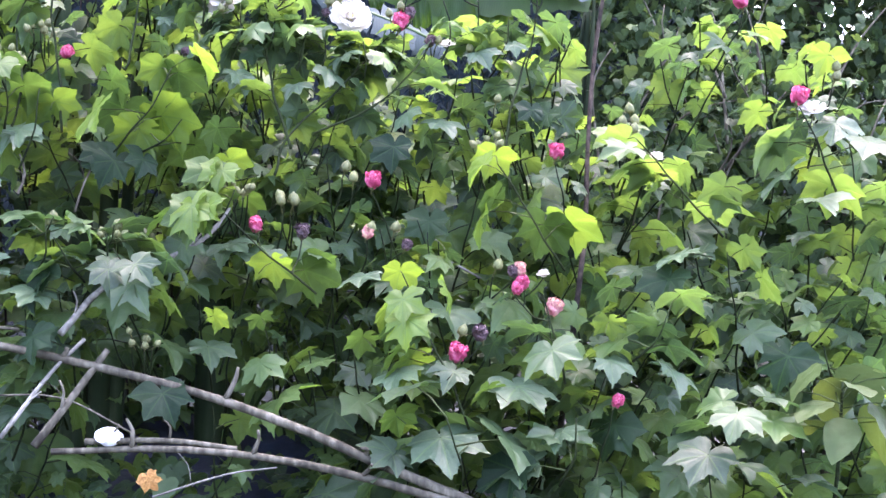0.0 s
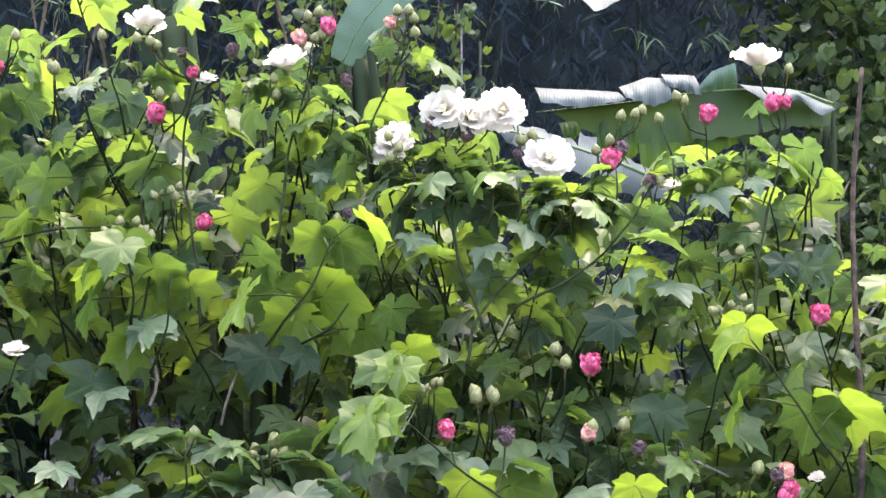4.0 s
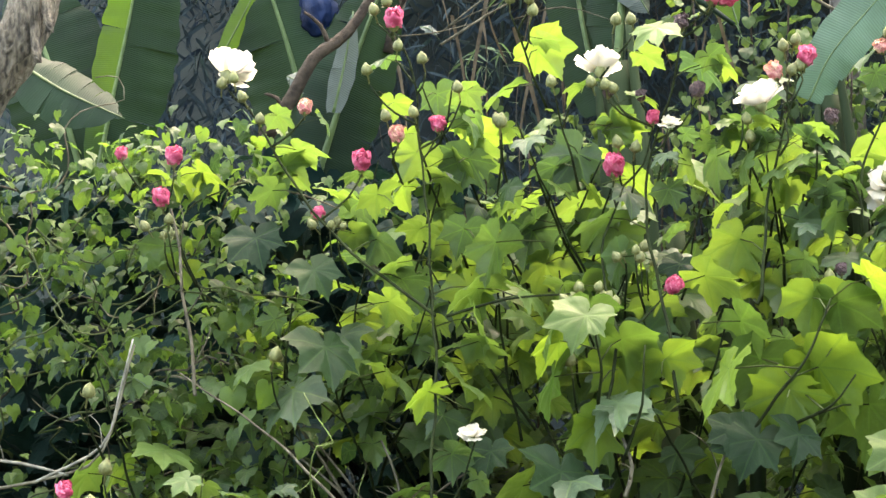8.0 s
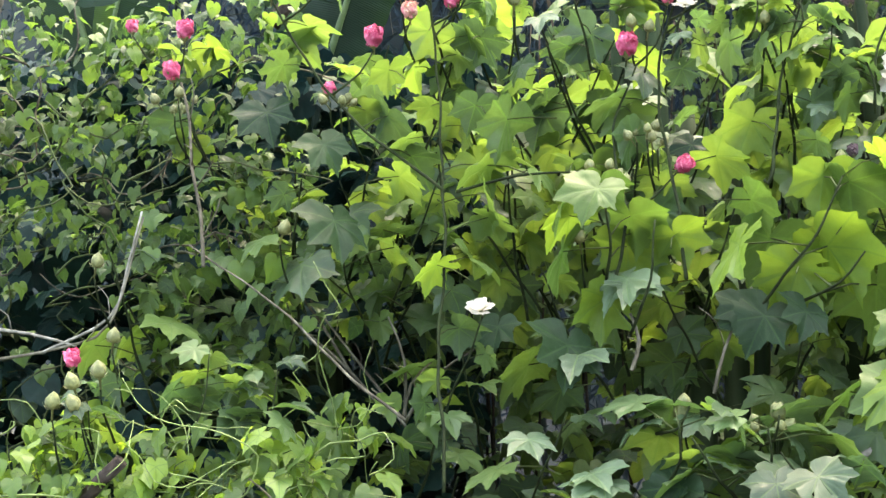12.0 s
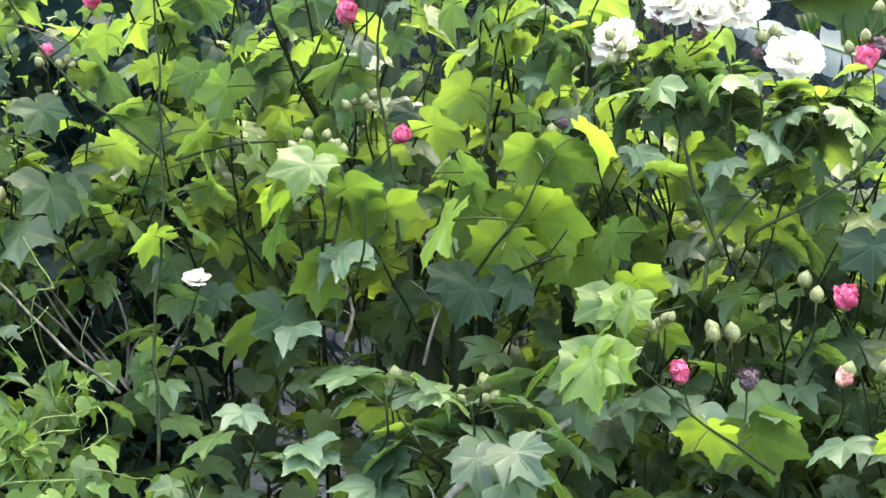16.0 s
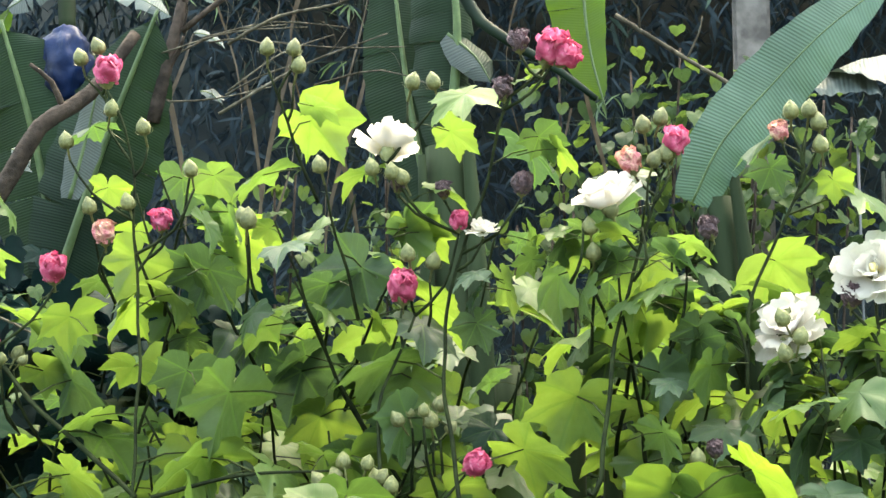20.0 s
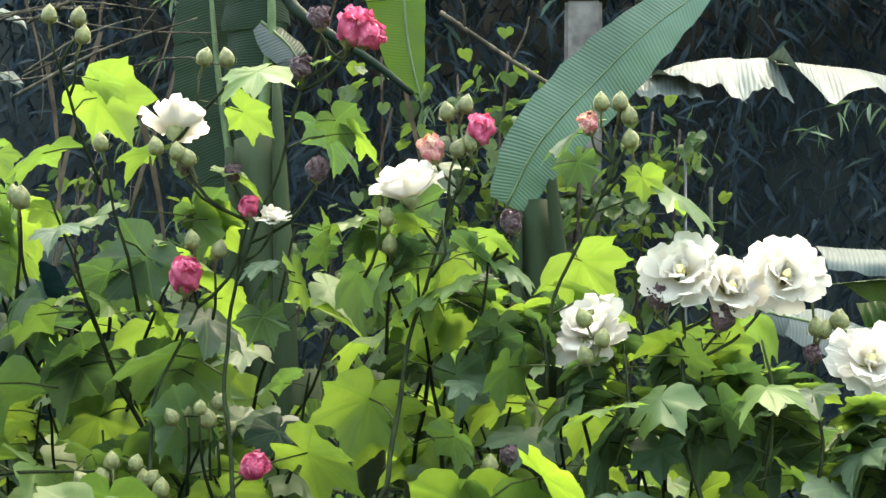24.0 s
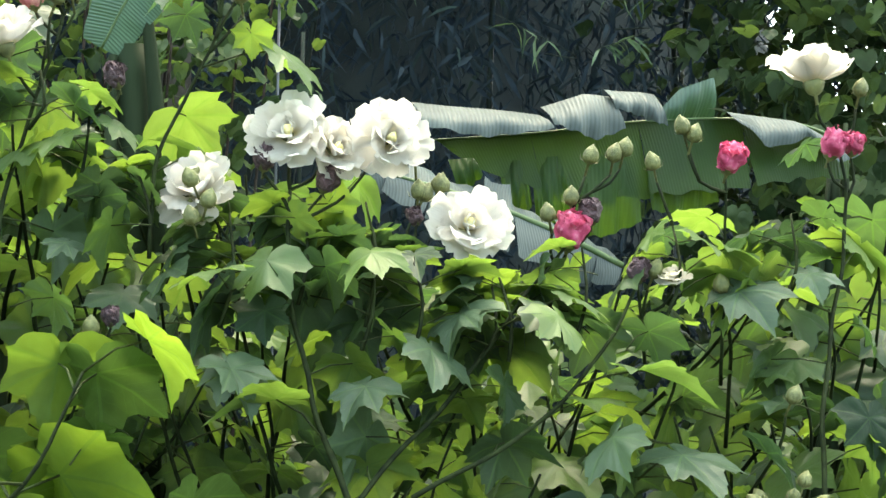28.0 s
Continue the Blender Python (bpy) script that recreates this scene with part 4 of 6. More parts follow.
for p, s_, tone in (((1.163, -0.354, 1.137), 0.04, "dead"), ((1.480, -0.382, 1.072), 0.04, "dead"), ((1.491, -0.404, 1.023), 0.045, "pink"), ((0.855, -0.342, 1.164), 0.05, "dead"), ((0.716, -0.336, 1.177), 0.05, "pink"), ((1.310, -0.488, 0.833), 0.065, "pink"), ((1.377, -0.462, 0.891), 0.055, "dead"),
                    ((1.776, -0.540, 0.713), 0.045, "pink"), ((1.508, -0.396, 1.041), 0.05, "pink"), ((1.500, -0.379, 1.080), 0.045, "salmon"), ((2.425, -0.124, 1.660), 0.07, "pink"), ((2.244, -0.040, 1.963), 0.06, "pink"), ((1.560, -0.040, 1.974), 0.05, "pink"), ((1.598, -0.427, 0.971), 0.06, "salmon"),
                    ((1.048, -0.339, 1.170), 0.045, "salmon"), ((-0.698, -0.040, 2.118), 0.04, "salmon"), ((-0.380, -0.040, 2.064), 0.03, "pink")):
    closed_flower(host(p).ob, p, s_, (rng.uniform(-0.4, 0.4), -0.5, 1), tone)
for p, s_ in (((-0.289, -0.255, 1.362), 0.06), ((2.461, -0.146, 1.610), 0.09), ((1.571, -0.386, 1.064), 0.04), ((1.938, -0.224, 1.432), 0.05), ((1.290, -0.080, 1.760), 0.05), ((0.136, -0.040, 2.030), 0.05)):
    open_flower(host(p).ob, p, s_, (rng.uniform(-0.3, 0.3), -0.4, 1), "small white flower half hidden by leaves")

# the larger leaves that stand out, each by its place along the hedge, height and width
def fine_leaf(x, z, width, meshes, kinds, az, spread):
    size = width / 1.8
    c = V((x, front(z) - 0.06, z))
    if any(abs(x - q.x) < r + width * 0.5 and abs(z - q.z) < r + width * 0.5 for q, r in BLOOMS[:n_blooms]):
        c.y += 0.12
    k = rng.choice(kinds)
    m = place(V((0, 0, 0)), az + rng.uniform(-spread, spread), size, rng.uniform(-8, 8), rng.uniform(-24, 24))
    mid = V((0, 0, 0))
    for v in LEAF_KINDS[k][0][1:54]:
        mid += V(v) / 53
    under(host(c).ob, "leaf", meshes[k], Matrix.Translation(c - m @ mid) @ m)
    BLOOMS.append((c, width * 0.14))


n_blooms = len(BLOOMS)
LIME_HIGH = ((0.26, 2.15, 0.1), (0.03, 2.04, 0.12), (0.21, 1.98, 0.07), (0.13, 1.88, 0.09), (0.48, 1.81, 0.12), (0.41, 1.71, 0.1), (0.74, 1.83, 0.1), (0.78, 1.76, 0.12), (0.58, 2.11, 0.08), (0.67, 2.09, 0.07), (0.46, 1.87, 0.1), (0.87, 1.67, 0.09), (1.24, 1.68, 0.11), (1.16, 1.77, 0.09), (0.01, 2.05, 0.12), (-0.36, 1.99, 0.13), (-0.53, 1.9, 0.12), (-0.33, 1.81, 0.13), (0.47, 1.85, 0.1), (0.23, 2.17, 0.09), (-0.05, 1.9, 0.1), (-0.78, 1.92, 0.12), (-0.48, 1.65, 0.15), (-0, 2.04, 0.13), (-0.34, 1.98, 0.15), (-0.26, 1.77, 0.19))
LIME_LOW = ((-0.39, 1.45, 0.13), (0.28, 1.58, 0.16), (0.47, 1.53, 0.12), (0.36, 1.43, 0.18), (0.59, 1.45, 0.15), (0.64, 1.36, 0.13), (0.12, 1.51, 0.14), (0.69, 1.25, 0.13), (1.03, 0.86, 0.12), (1.13, 0.65, 0.14), (1.39, 0.73, 0.12), (0.61, 0.91, 0.1), (0.74, 0.91, 0.1), (0.77, 1.06, 0.15), (1.76, 0.93, 0.12), (1.77, 1.03, 0.15), (1.91, 1.33, 0.14), (2.27, 1.59, 0.15), (2.14, 1.34, 0.18), (2.52, 1.79, 0.15))
SHEEN_HIGH = ((0.5, 1.72, 0.13), (0.96, 1.7, 0.12), (0.65, 1.62, 0.11), (0.42, 1.79, 0.07), (0.65, 1.62, 0.13), (0.82, 1.6, 0.11), (0.97, 1.7, 0.12), (1.16, 1.53, 0.13), (1.31, 1.72, 0.09), (1.5, 1.77, 0.09), (0.12, 1.96, 0.08), (-0.18, 2.01, 0.1), (1.39, 1.74, 0.14), (2.57, 1.57, 0.2), (1.27, 1.51, 0.16), (0.92, 1.65, 0.14))
SHEEN_LOW = ((-0.08, 1.27, 0.17), (0.03, 1.41, 0.16), (-0.03, 1.02, 0.16), (0.23, 1.05, 0.13), (0.01, 1.42, 0.16), (0.64, 1.11, 0.18), (-0.04, 1.04, 0.14), (0.23, 1.06, 0.14), (-0.17, 1.1, 0.13), (0.05, 1.13, 0.12), (0.16, 1.14, 0.1), (0.34, 1.11, 0.11), (0.75, 1.09, 0.15), (1.26, 0.59, 0.26), (1.49, 0.74, 0.26), (1.94, 0.8, 0.18), (1.13, 0.77, 0.18), (1.98, 1.14, 0.19), (2.45, 1.33, 0.2), (2.12, 0.55, 0.18), (0.67, 1.09, 0.16), (1.03, 1.04, 0.16), (0.1, 0.96, 0.18), (1.76, 0.82, 0.15), (1.6, 0.62, 0.15), (2.34, 0.51, 0.19))
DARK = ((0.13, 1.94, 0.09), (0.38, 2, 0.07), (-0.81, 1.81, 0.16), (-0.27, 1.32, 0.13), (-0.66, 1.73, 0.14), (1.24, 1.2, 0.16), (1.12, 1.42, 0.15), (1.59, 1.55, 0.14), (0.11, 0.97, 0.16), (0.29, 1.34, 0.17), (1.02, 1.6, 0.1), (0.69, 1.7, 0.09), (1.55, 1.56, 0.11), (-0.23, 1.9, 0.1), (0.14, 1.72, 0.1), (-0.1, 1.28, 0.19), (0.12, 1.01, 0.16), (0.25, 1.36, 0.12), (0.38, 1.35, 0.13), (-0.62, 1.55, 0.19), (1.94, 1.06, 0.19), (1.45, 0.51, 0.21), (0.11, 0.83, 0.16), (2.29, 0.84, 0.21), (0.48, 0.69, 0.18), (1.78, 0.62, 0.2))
# Leaf tone follows the light: lime lit through, sheen, shaded dark.
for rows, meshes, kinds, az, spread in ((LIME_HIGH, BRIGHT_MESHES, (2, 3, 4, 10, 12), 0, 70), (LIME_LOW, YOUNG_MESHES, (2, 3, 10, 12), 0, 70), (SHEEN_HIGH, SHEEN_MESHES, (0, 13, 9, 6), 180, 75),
                                        (SHEEN_LOW, SHEEN_MESHES, (0, 13, 8, 11), 180, 80), (DARK, OLD_SHADED_MESHES, (3, 4, 10, 12), 170, 60)):
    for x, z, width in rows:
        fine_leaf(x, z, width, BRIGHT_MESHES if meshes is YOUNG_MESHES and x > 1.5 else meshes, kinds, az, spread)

for k, s in SHRUBS.items():
    n = {"a": 0.4, "f": 0.62, "g": 0.55}.get(k, 1.0)
    fill_stems(s, *s.range, int(14 * n), 0.72, 1.0, (0.0, 0.2), (0.05, 0.1), 0.055, True, 0.9)
    fill_stems(s, *s.range, int(9 * n), 0.6, 0.97, (0.2, 0.6), (0.06, 0.1), 0.055, False, 0.8)
    fill_stems(s, *s.range, int(12 * n), 0.42, 0.8, (-0.02, 0.2), (0.055, 0.115), 0.055)
    fill_stems(s, *s.range, int(7 * n), 0.4, 0.8, (0.2, 0.5), (0.055, 0.11), 0.055)
    fill_stems(s, *s.range, int(9 * n), 0.55, 0.93, (0.5, 0.95), (0.06, 0.11), 0.05)
    fill_stems(s, *s.range, int(20 * n), 0.12, 0.45, (-0.02, 0.3), (0.06, 0.13), 0.055)
    s.finish()

# ---- banana plants behind the hedge ----
def banana_material(name, stops, glow, share, rough, relief=0.004, gloss=0.35):
    m = surface_material(name, stops, 7, rough, 0.0, 0.003, share=share, glow=glow)
    nt = m.node_tree
    bsdf = nt.nodes["Principled BSDF"]
    tc = nt.nodes.new("ShaderNodeTexCoord")
    wave = add(nt, "ShaderNodeTexWave", Scale=36.0, Distortion=0.6, Detail=2.0)
    wave.bands_direction = "X"
    nt.links.new(tc.outputs["UV"], wave.inputs["Vector"])
    bump_of(nt, wave.outputs["Fac"], 0.35, relief, bsdf)
    ribs = ramp(nt, wave.outputs["Fac"], [(0.0, (0.45, 0.47, 0.47)), (0.4, (0.95, 0.95, 0.95)), (1.0, (1.15, 1.15, 1.15))])
    nt.links.new(mix_color(nt, 0.4, bsdf.inputs["Base Color"].links[0].from_socket, ribs, "MULTIPLY"), bsdf.inputs["Base Color"])
    bsdf.inputs["Specular IOR Level"].default_value = gloss
    return m


M_BLADE = banana_material("banana_blade", [(0.3, (0.016, 0.04, 0.008)), (0.7, (0.034, 0.07, 0.014))], (0.095, 0.19, 0.01), 0.5, 0.42, 0.003, 0.18)
M_BLADE_DULL = banana_material("banana_blade_dull", [(0.3, (0.03, 0.062, 0.038)), (0.7, (0.052, 0.096, 0.06))], (0.05, 0.13, 0.03), 0.1, 0.42, 0.0018)
# Pale grey base stands for reflected sky; the gloss itself is low.
M_BLADE_SKY_PALE = banana_material("banana_blade_sky_pale", [(0.3, (0.05, 0.062, 0.058)), (0.7, (0.088, 0.105, 0.096))], (0.08, 0.12, 0.06), 0.08, 0.5, 0.002, 0.08)
# Darkened copy of the banana blade: shade is put into its colour.
M_BLADE_SHADED = banana_material("banana_blade_shaded", [(0.3, (0.006, 0.014, 0.008)), (0.7, (0.012, 0.025, 0.013))], (0.03, 0.08, 0.012), 0.1, 0.55, 0.002, 0.1)


def half_blade(line, side, normal, width, fold, strips, seed, tear=0.012):
    """One half of a banana blade: torn into strips that hang from the midrib."""
    r = random.Random(seed)
    n = len(line)
    per = max(2, (n - 1) // strips)
    verts, faces, uvs = [], [], []
    i = 0
    while i < n - 1:
        j = min(n - 1, i + r.randint(max(1, per - 1), per + 1))
        f = radians(fold + r.uniform(-14, 14) * tear / 0.012)
        skew = r.uniform(-tear, tear)
        o = len(verts)
        for k in range(i, j + 1):
            t = k / (n - 1)
            d = (line[min(k + 1, n - 1)] - line[max(k - 1, 0)]).normalized()
            s = d.cross(normal).normalized() * side
            nn = s.cross(d).normalized() * side
            w = width * (math.sin(math.pi * min(1, 0.1 + t * 0.95)) ** 0.55) * (1 + 0.03 * math.sin(k * 1.7))
            e = 0.25 * tear * (1 if k in (i, j) else 0)
            for c in range(5):
                q = c / 4
                g = f * (0.35 + 0.65 * q)
                p = line[k] + s * (w * q * math.cos(g)) - nn * (w * q * math.sin(g)) + d * (skew * q * q + e * q * (1 if k == i else -1))
                p += nn * (0.004 * math.sin(k * 2.2) * q)
                verts.append(tuple(p))
                uvs.append((k * 0.03 + 0.02 * q, q * width))
        for a in range(j - i):
            for c in range(4):
                b = o + a * 5 + c
                faces.append((b, b + 1, b + 6, b + 5))
        i = j
    return verts, faces, uvs


def banana_leaf(plant, pts, width, normal, folds=(25, 25), mats=None, strips=9, seed=0, rib=0.009, label="", halves=(1, 1), tear=0.004):
    line = smooth_line(pts, 0.02)
    mats = mats or (M_BLADE, M_BLADE)
    v, f = tube_data(line, rib, rib * 0.35, 6)
    ob = under(plant, "banana_leaf", mesh_of("banana_leaf", v, f, [M_BANANA_RIB]), None, label)
    for side, fold, mat, wf in ((1, folds[0], mats[0], halves[0]), (-1, folds[1], mats[1], halves[1])):
        if wf:
            v, f, uv = half_blade(line, side, V(normal), width * wf, fold, strips, seed + side, tear)
            under_part(ob, "blade_half", mesh_of("blade_half", v, f, [mat], uv), Matrix())
    return ob


def pseudostem(plant, base, top, r0, r1):
    b, t = V(base), V(top)
    v, f = tube_data(smooth_line([b, (b + t) / 2 + V((0.015, 0, 0)), t], 0.06), r0, r1, 14, 0.03)
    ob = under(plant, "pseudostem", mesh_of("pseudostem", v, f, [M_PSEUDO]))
    for k in range(4):
        a, s = k * 1.7 + 0.4, 0.2 + 0.17 * k
        p0, p1 = b.lerp(t, s), b.lerp(t, min(1.05, s + 0.45))
        o = V((math.cos(a), math.sin(a), 0))
        v, f = tube_data(smooth_line([p0 + o * r0 * 0.75, (p0 + p1) / 2 + o * r0 * 0.95, p1 + o * r1 * 1.3], 0.06), r0 * 0.45, r0 * 0.12, 7)
        under_part(ob, "leaf_sheath", mesh_of("leaf_sheath", v, f, [M_PSEUDO]), Matrix())
    return ob


bp = thing("banana_plant", V((0.62, 0.62, 0)), "banana plant with broad upright leaf behind the white flowers", "banana plant", "banana plants behind the hedge")
pseudostem(bp, (0.62, 0.62, 0.0), (0.509, 0.620, 2.176), 0.07, 0.03)
banana_leaf(bp, [(0.459, 0.600, 2.166), (0.517, 0.570, 2.275), (0.619, 0.550, 2.387), (0.719, 0.520, 2.480), (0.857, 0.500, 2.577)], 0.07, (0.1, -1, 0.3), (4, 4), (M_BLADE_DULL, M_BLADE_DULL), 1, 3, 0.0025, "broad ribbed blue-green banana leaf standing upright", (1.0, 1.0), 0.001)
bq = thing("banana_plant", V((1.75, 0.75, 0)), "banana plant with a long horizontal torn leaf", "banana plant", "banana plants behind the hedge")
pseudostem(bq, (1.8, 0.75, 0), (1.9, 0.7, 2.0), 0.04, 0.014)
rib_line = [(1.9, 0.62, 2.05), (1.78, 0.61, 2.085), (1.6, 0.6, 2.087), (1.4, 0.6, 2.069), (1.26, 0.59, 2.046), (1.02, 0.58, 2.02)]
long_leaf = banana_leaf(bq, rib_line, 0.17, (0.05, -1, 0.35), (8, 4), (M_BLADE, M_BLADE), 4, 11, 0.0035, "long torn banana leaf with silvery upper flaps", (0, 0.9), 0.009)


def torn_flap(leaf, spine, x0, x1, top, edge, mat, lean=0.04, curl=0.02, name="folded_flap"):
    """A torn strip of a blade, from x0 to x1 along the midrib: top and edge give the height of its two rims over the midrib, by share of its length."""
    sx, sy, sz = [list(c)[::-1] for c in zip(*spine)]
    verts, faces, uvs = [], [], []
    nu, nv = 30, 7
    for i in range(nu + 1):
        s = i / nu
        x = x0 + (x1 - x0) * s
        hi, lo = np.interp(s, *zip(*top)), np.interp(s, *zip(*edge))
        pleat = 0.5 - abs((s * 3.2 + x0 * 5) % 1 - 0.5)
        for j in range(nv + 1):
            t = j / nv
            z = np.interp(x, sx, sz) + hi + (lo - hi) * t + 0.002 * math.sin(29 * s + x0 * 9) * t
            y = np.interp(x, sx, sy) - 0.012 - lean * t - curl * math.sin(math.pi * t) - 0.028 * pleat * t + 0.006 * math.sin(7 * s + 3 * t)
            verts.append((x + 0.012 * (t - 0.5), float(y), float(z)))
            uvs.append((s * (x1 - x0) * 1.1 + 0.02 * t, t * 0.1))
    for i in range(nu):
        for j in range(nv):
            a = i * (nv + 1) + j
            faces.append((a, a + 1, a + nv + 2, a + nv + 1))
    under_part(leaf, name, mesh_of(name, verts, faces, [mat], uvs), Matrix())


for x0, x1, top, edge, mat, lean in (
        (1.02, 1.262, ((0, 0.07), (1, 0.032)), ((0, 0.02), (0.45, -0.008), (0.8, -0.004), (1, 0.0)), M_BLADE_SKY_PALE, 0.06),
        (1.265, 1.402, ((0, 0.045), (0.6, 0.06), (1, 0.05)), ((0, 0.008), (0.6, -0.03), (1, -0.018)), M_BLADE_SKY_PALE, 0.05),
        (1.39, 1.49, ((0, 0.064), (1, 0.05)), ((0, 0.022), (1, -0.014)), M_BLADE_SKY_PALE, 0.04),
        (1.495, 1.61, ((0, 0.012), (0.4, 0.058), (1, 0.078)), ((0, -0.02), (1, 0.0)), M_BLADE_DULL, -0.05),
        (1.595, 1.88, ((0, 0.018), (0.6, 0.004), (1, -0.01)), ((0, 0.01), (0.31, -0.055), (0.45, -0.052), (0.62, -0.03), (0.85, -0.065), (1, -0.03)), M_BLADE_SKY_PALE, 0.05)):
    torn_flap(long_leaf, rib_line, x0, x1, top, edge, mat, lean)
for x0, x1, hi, lo in ((1.09, 1.14, -0.04, -0.085), (1.186, 1.236, -0.05, -0.15), (1.245, 1.308, -0.05, -0.165), (1.315, 1.45, -0.06, -0.2), (1.47, 1.6, -0.08, -0.17)):
    torn_flap(long_leaf, rib_line, x0, x1, ((0, hi), (1, hi)), ((0, lo), (0.5, lo - 0.012), (1, lo + 0.01)), M_BLADE, 0.01, 0.01, "hanging_strip")
arch = [(1.262, 0.55, 2.362), (1.098, 0.58, 2.41), (0.941, 0.59, 2.431), (0.857, 0.59, 2.428), (0.794, 0.6, 2.423), (0.69, 0.6, 2.392)]
arch_leaf = banana_leaf(bp, arch, 0.1, (0.0, -0.35, 1), (35, 25), (M_BLADE_SHADED, M_BLADE), 3, 5, 0.0025, "arching banana leaf with the pale sky's reflection in its colour", (0, 0))
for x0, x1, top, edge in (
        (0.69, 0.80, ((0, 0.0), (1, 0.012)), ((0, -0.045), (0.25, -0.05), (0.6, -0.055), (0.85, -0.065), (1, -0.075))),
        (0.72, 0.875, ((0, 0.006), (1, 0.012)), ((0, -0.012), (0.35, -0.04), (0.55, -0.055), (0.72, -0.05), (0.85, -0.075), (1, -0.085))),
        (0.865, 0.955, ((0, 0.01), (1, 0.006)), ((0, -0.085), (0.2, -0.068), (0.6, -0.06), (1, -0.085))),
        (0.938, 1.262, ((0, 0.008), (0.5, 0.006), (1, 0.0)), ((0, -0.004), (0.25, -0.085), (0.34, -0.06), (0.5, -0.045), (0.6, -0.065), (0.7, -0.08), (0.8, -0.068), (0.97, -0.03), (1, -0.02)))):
    torn_flap(arch_leaf, arch, x0, x1, top, [(q, d * 1.25) for q, d in edge], M_BLADE_SKY_PALE, 0.12, 0.0)
banana_leaf(bq, [(1.396, 0.500, 1.799), (1.233, 0.450, 1.864), (1.062, 0.420, 1.917), (0.860, 0.400, 1.962)], 0.085, (0.2, -0.7, 0.8), (15, 25), (M_BLADE_SKY_PALE, M_BLADE_SKY_PALE), 6, 15, 0.007, "pale striped banana leaf under the white flowers", (1, 1), 0.012)
br = thing("banana_plant", V((0.12, 0.8, 0)), "banana plant with folded hanging leaf", "banana plant", "banana plants behind the hedge")
pseudostem(br, (0.1, 0.8, 0), (-0.044, 0.800, 2.327), 0.075, 0.05)
banana_leaf(br, [(-0.040, 0.780, 2.323), (-0.018, 0.750, 2.582), (-0.053, 0.720, 2.834)], 0.12, (0.5, -1, 0.1), (60, 55), (M_BLADE_SHADED, M_BLADE_SHADED), 6, 21, 0.014)
banana_leaf(br, [(0.25, 0.66, 2.86), (0.25, 0.66, 2.66), (0.262, 0.66, 2.5), (0.295, 0.66, 2.36)], 0.11, (0.1, -1, 0.1), (6, 10), (M_BLADE, M_BLADE), 2, 23, 0.005, "bright green hanging banana leaf", (0.7, 0.4), 0.006)
banana_leaf(br, [(-0.038, 0.750, 2.557), (0.019, 0.750, 2.508), (0.054, 0.750, 2.449)], 0.05, (0.2, -0.8, 0.5), (20, 30), (M_BLADE_SKY_PALE, M_BLADE_SHADED), 2, 28, 0.004)
under(br, "leaf_stalk", tube("leaf_stalk", [(-0.034, 0.620, 2.749), (0.029, 0.620, 2.575), (0.098, 0.600, 2.505), (0.205, 0.600, 2.435), (0.279, 0.600, 2.375)], 0.017, 0.006, M_BLADE_SHADED, 10))
for k, (dx, w) in enumerate(((-0.06, 0.05), (0.02, 0.045), (0.075, 0.03))):
    v, f = tube_data(smooth_line([V((0.2 + dx, 0.5, 0.2)), V((0.21 + dx * 1.1, 0.5, 1.2)), V((0.2 + dx * 1.5, 0.5, 1.85))], 0.08), w, w * 0.5, 10)
    under(br, "pseudostem", mesh_of("pseudostem", v, f, [M_PSEUDO]))
bs = thing("banana_plant", V((-1.0, 0.9, 0)), "banana plant with wide dark drooping leaves", "banana plant", "banana plants behind the hedge")
pseudostem(bs, (-0.95, 0.95, 0), (-1.009, 0.950, 2.052), 0.09, 0.06)
# Brighter material on one half paints the light coming through it.
banana_leaf(bs, [(-1.60, 0.900, 2.1), (-1.51, 0.850, 2.39), (-1.445, 0.820, 2.62), (-1.38, 0.750, 2.9)], 0.16, (0.1, -1, 0.0), (10, 12), (M_BLADE_SHADED, M_BLADE), 4, 31, 0.008, "large banana leaf with one half coloured as lit through", (1.0, 0.55))
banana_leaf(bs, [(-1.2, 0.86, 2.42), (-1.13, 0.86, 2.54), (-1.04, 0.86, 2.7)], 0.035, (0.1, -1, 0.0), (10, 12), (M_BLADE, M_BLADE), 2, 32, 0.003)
banana_leaf(bs, [(-0.912, 0.850, 2.086), (-0.959, 0.800, 2.374), (-1.022, 0.750, 2.628)], 0.2, (-0.2, -1, 0.1), (12, 14), (M_BLADE_SHADED, M_BLADE_SHADED), 3, 33, 0.013)
banana_leaf(bs, [(-0.900, 0.800, 2.047), (-0.782, 0.750, 2.338), (-0.650, 0.700, 2.621)], 0.13, (0.2, -1, 0.1), (14, 18), (M_BLADE_SHADED, M_BLADE_SHADED), 4, 35, 0.012)
banana_leaf(bs, [(-0.795, 0.600, 2.205), (-0.760, 0.600, 2.342), (-0.733, 0.600, 2.479)], 0.035, (0.1, -1, 0.2), (10, 12), (M_BLADE_SKY_PALE, M_BLADE_SKY_PALE), 2, 37, 0.005)
banana_leaf(bs, [(-1.661, 0.500, 2.380), (-1.529, 0.500, 2.294), (-1.352, 0.500, 2.206)], 0.10, (0.0, -0.9, 0.45), (10, 30), (M_BLADE_SHADED, M_BLADE_SHADED), 6, 39, 0.006, "pale ribbed banana leaf among the vines")
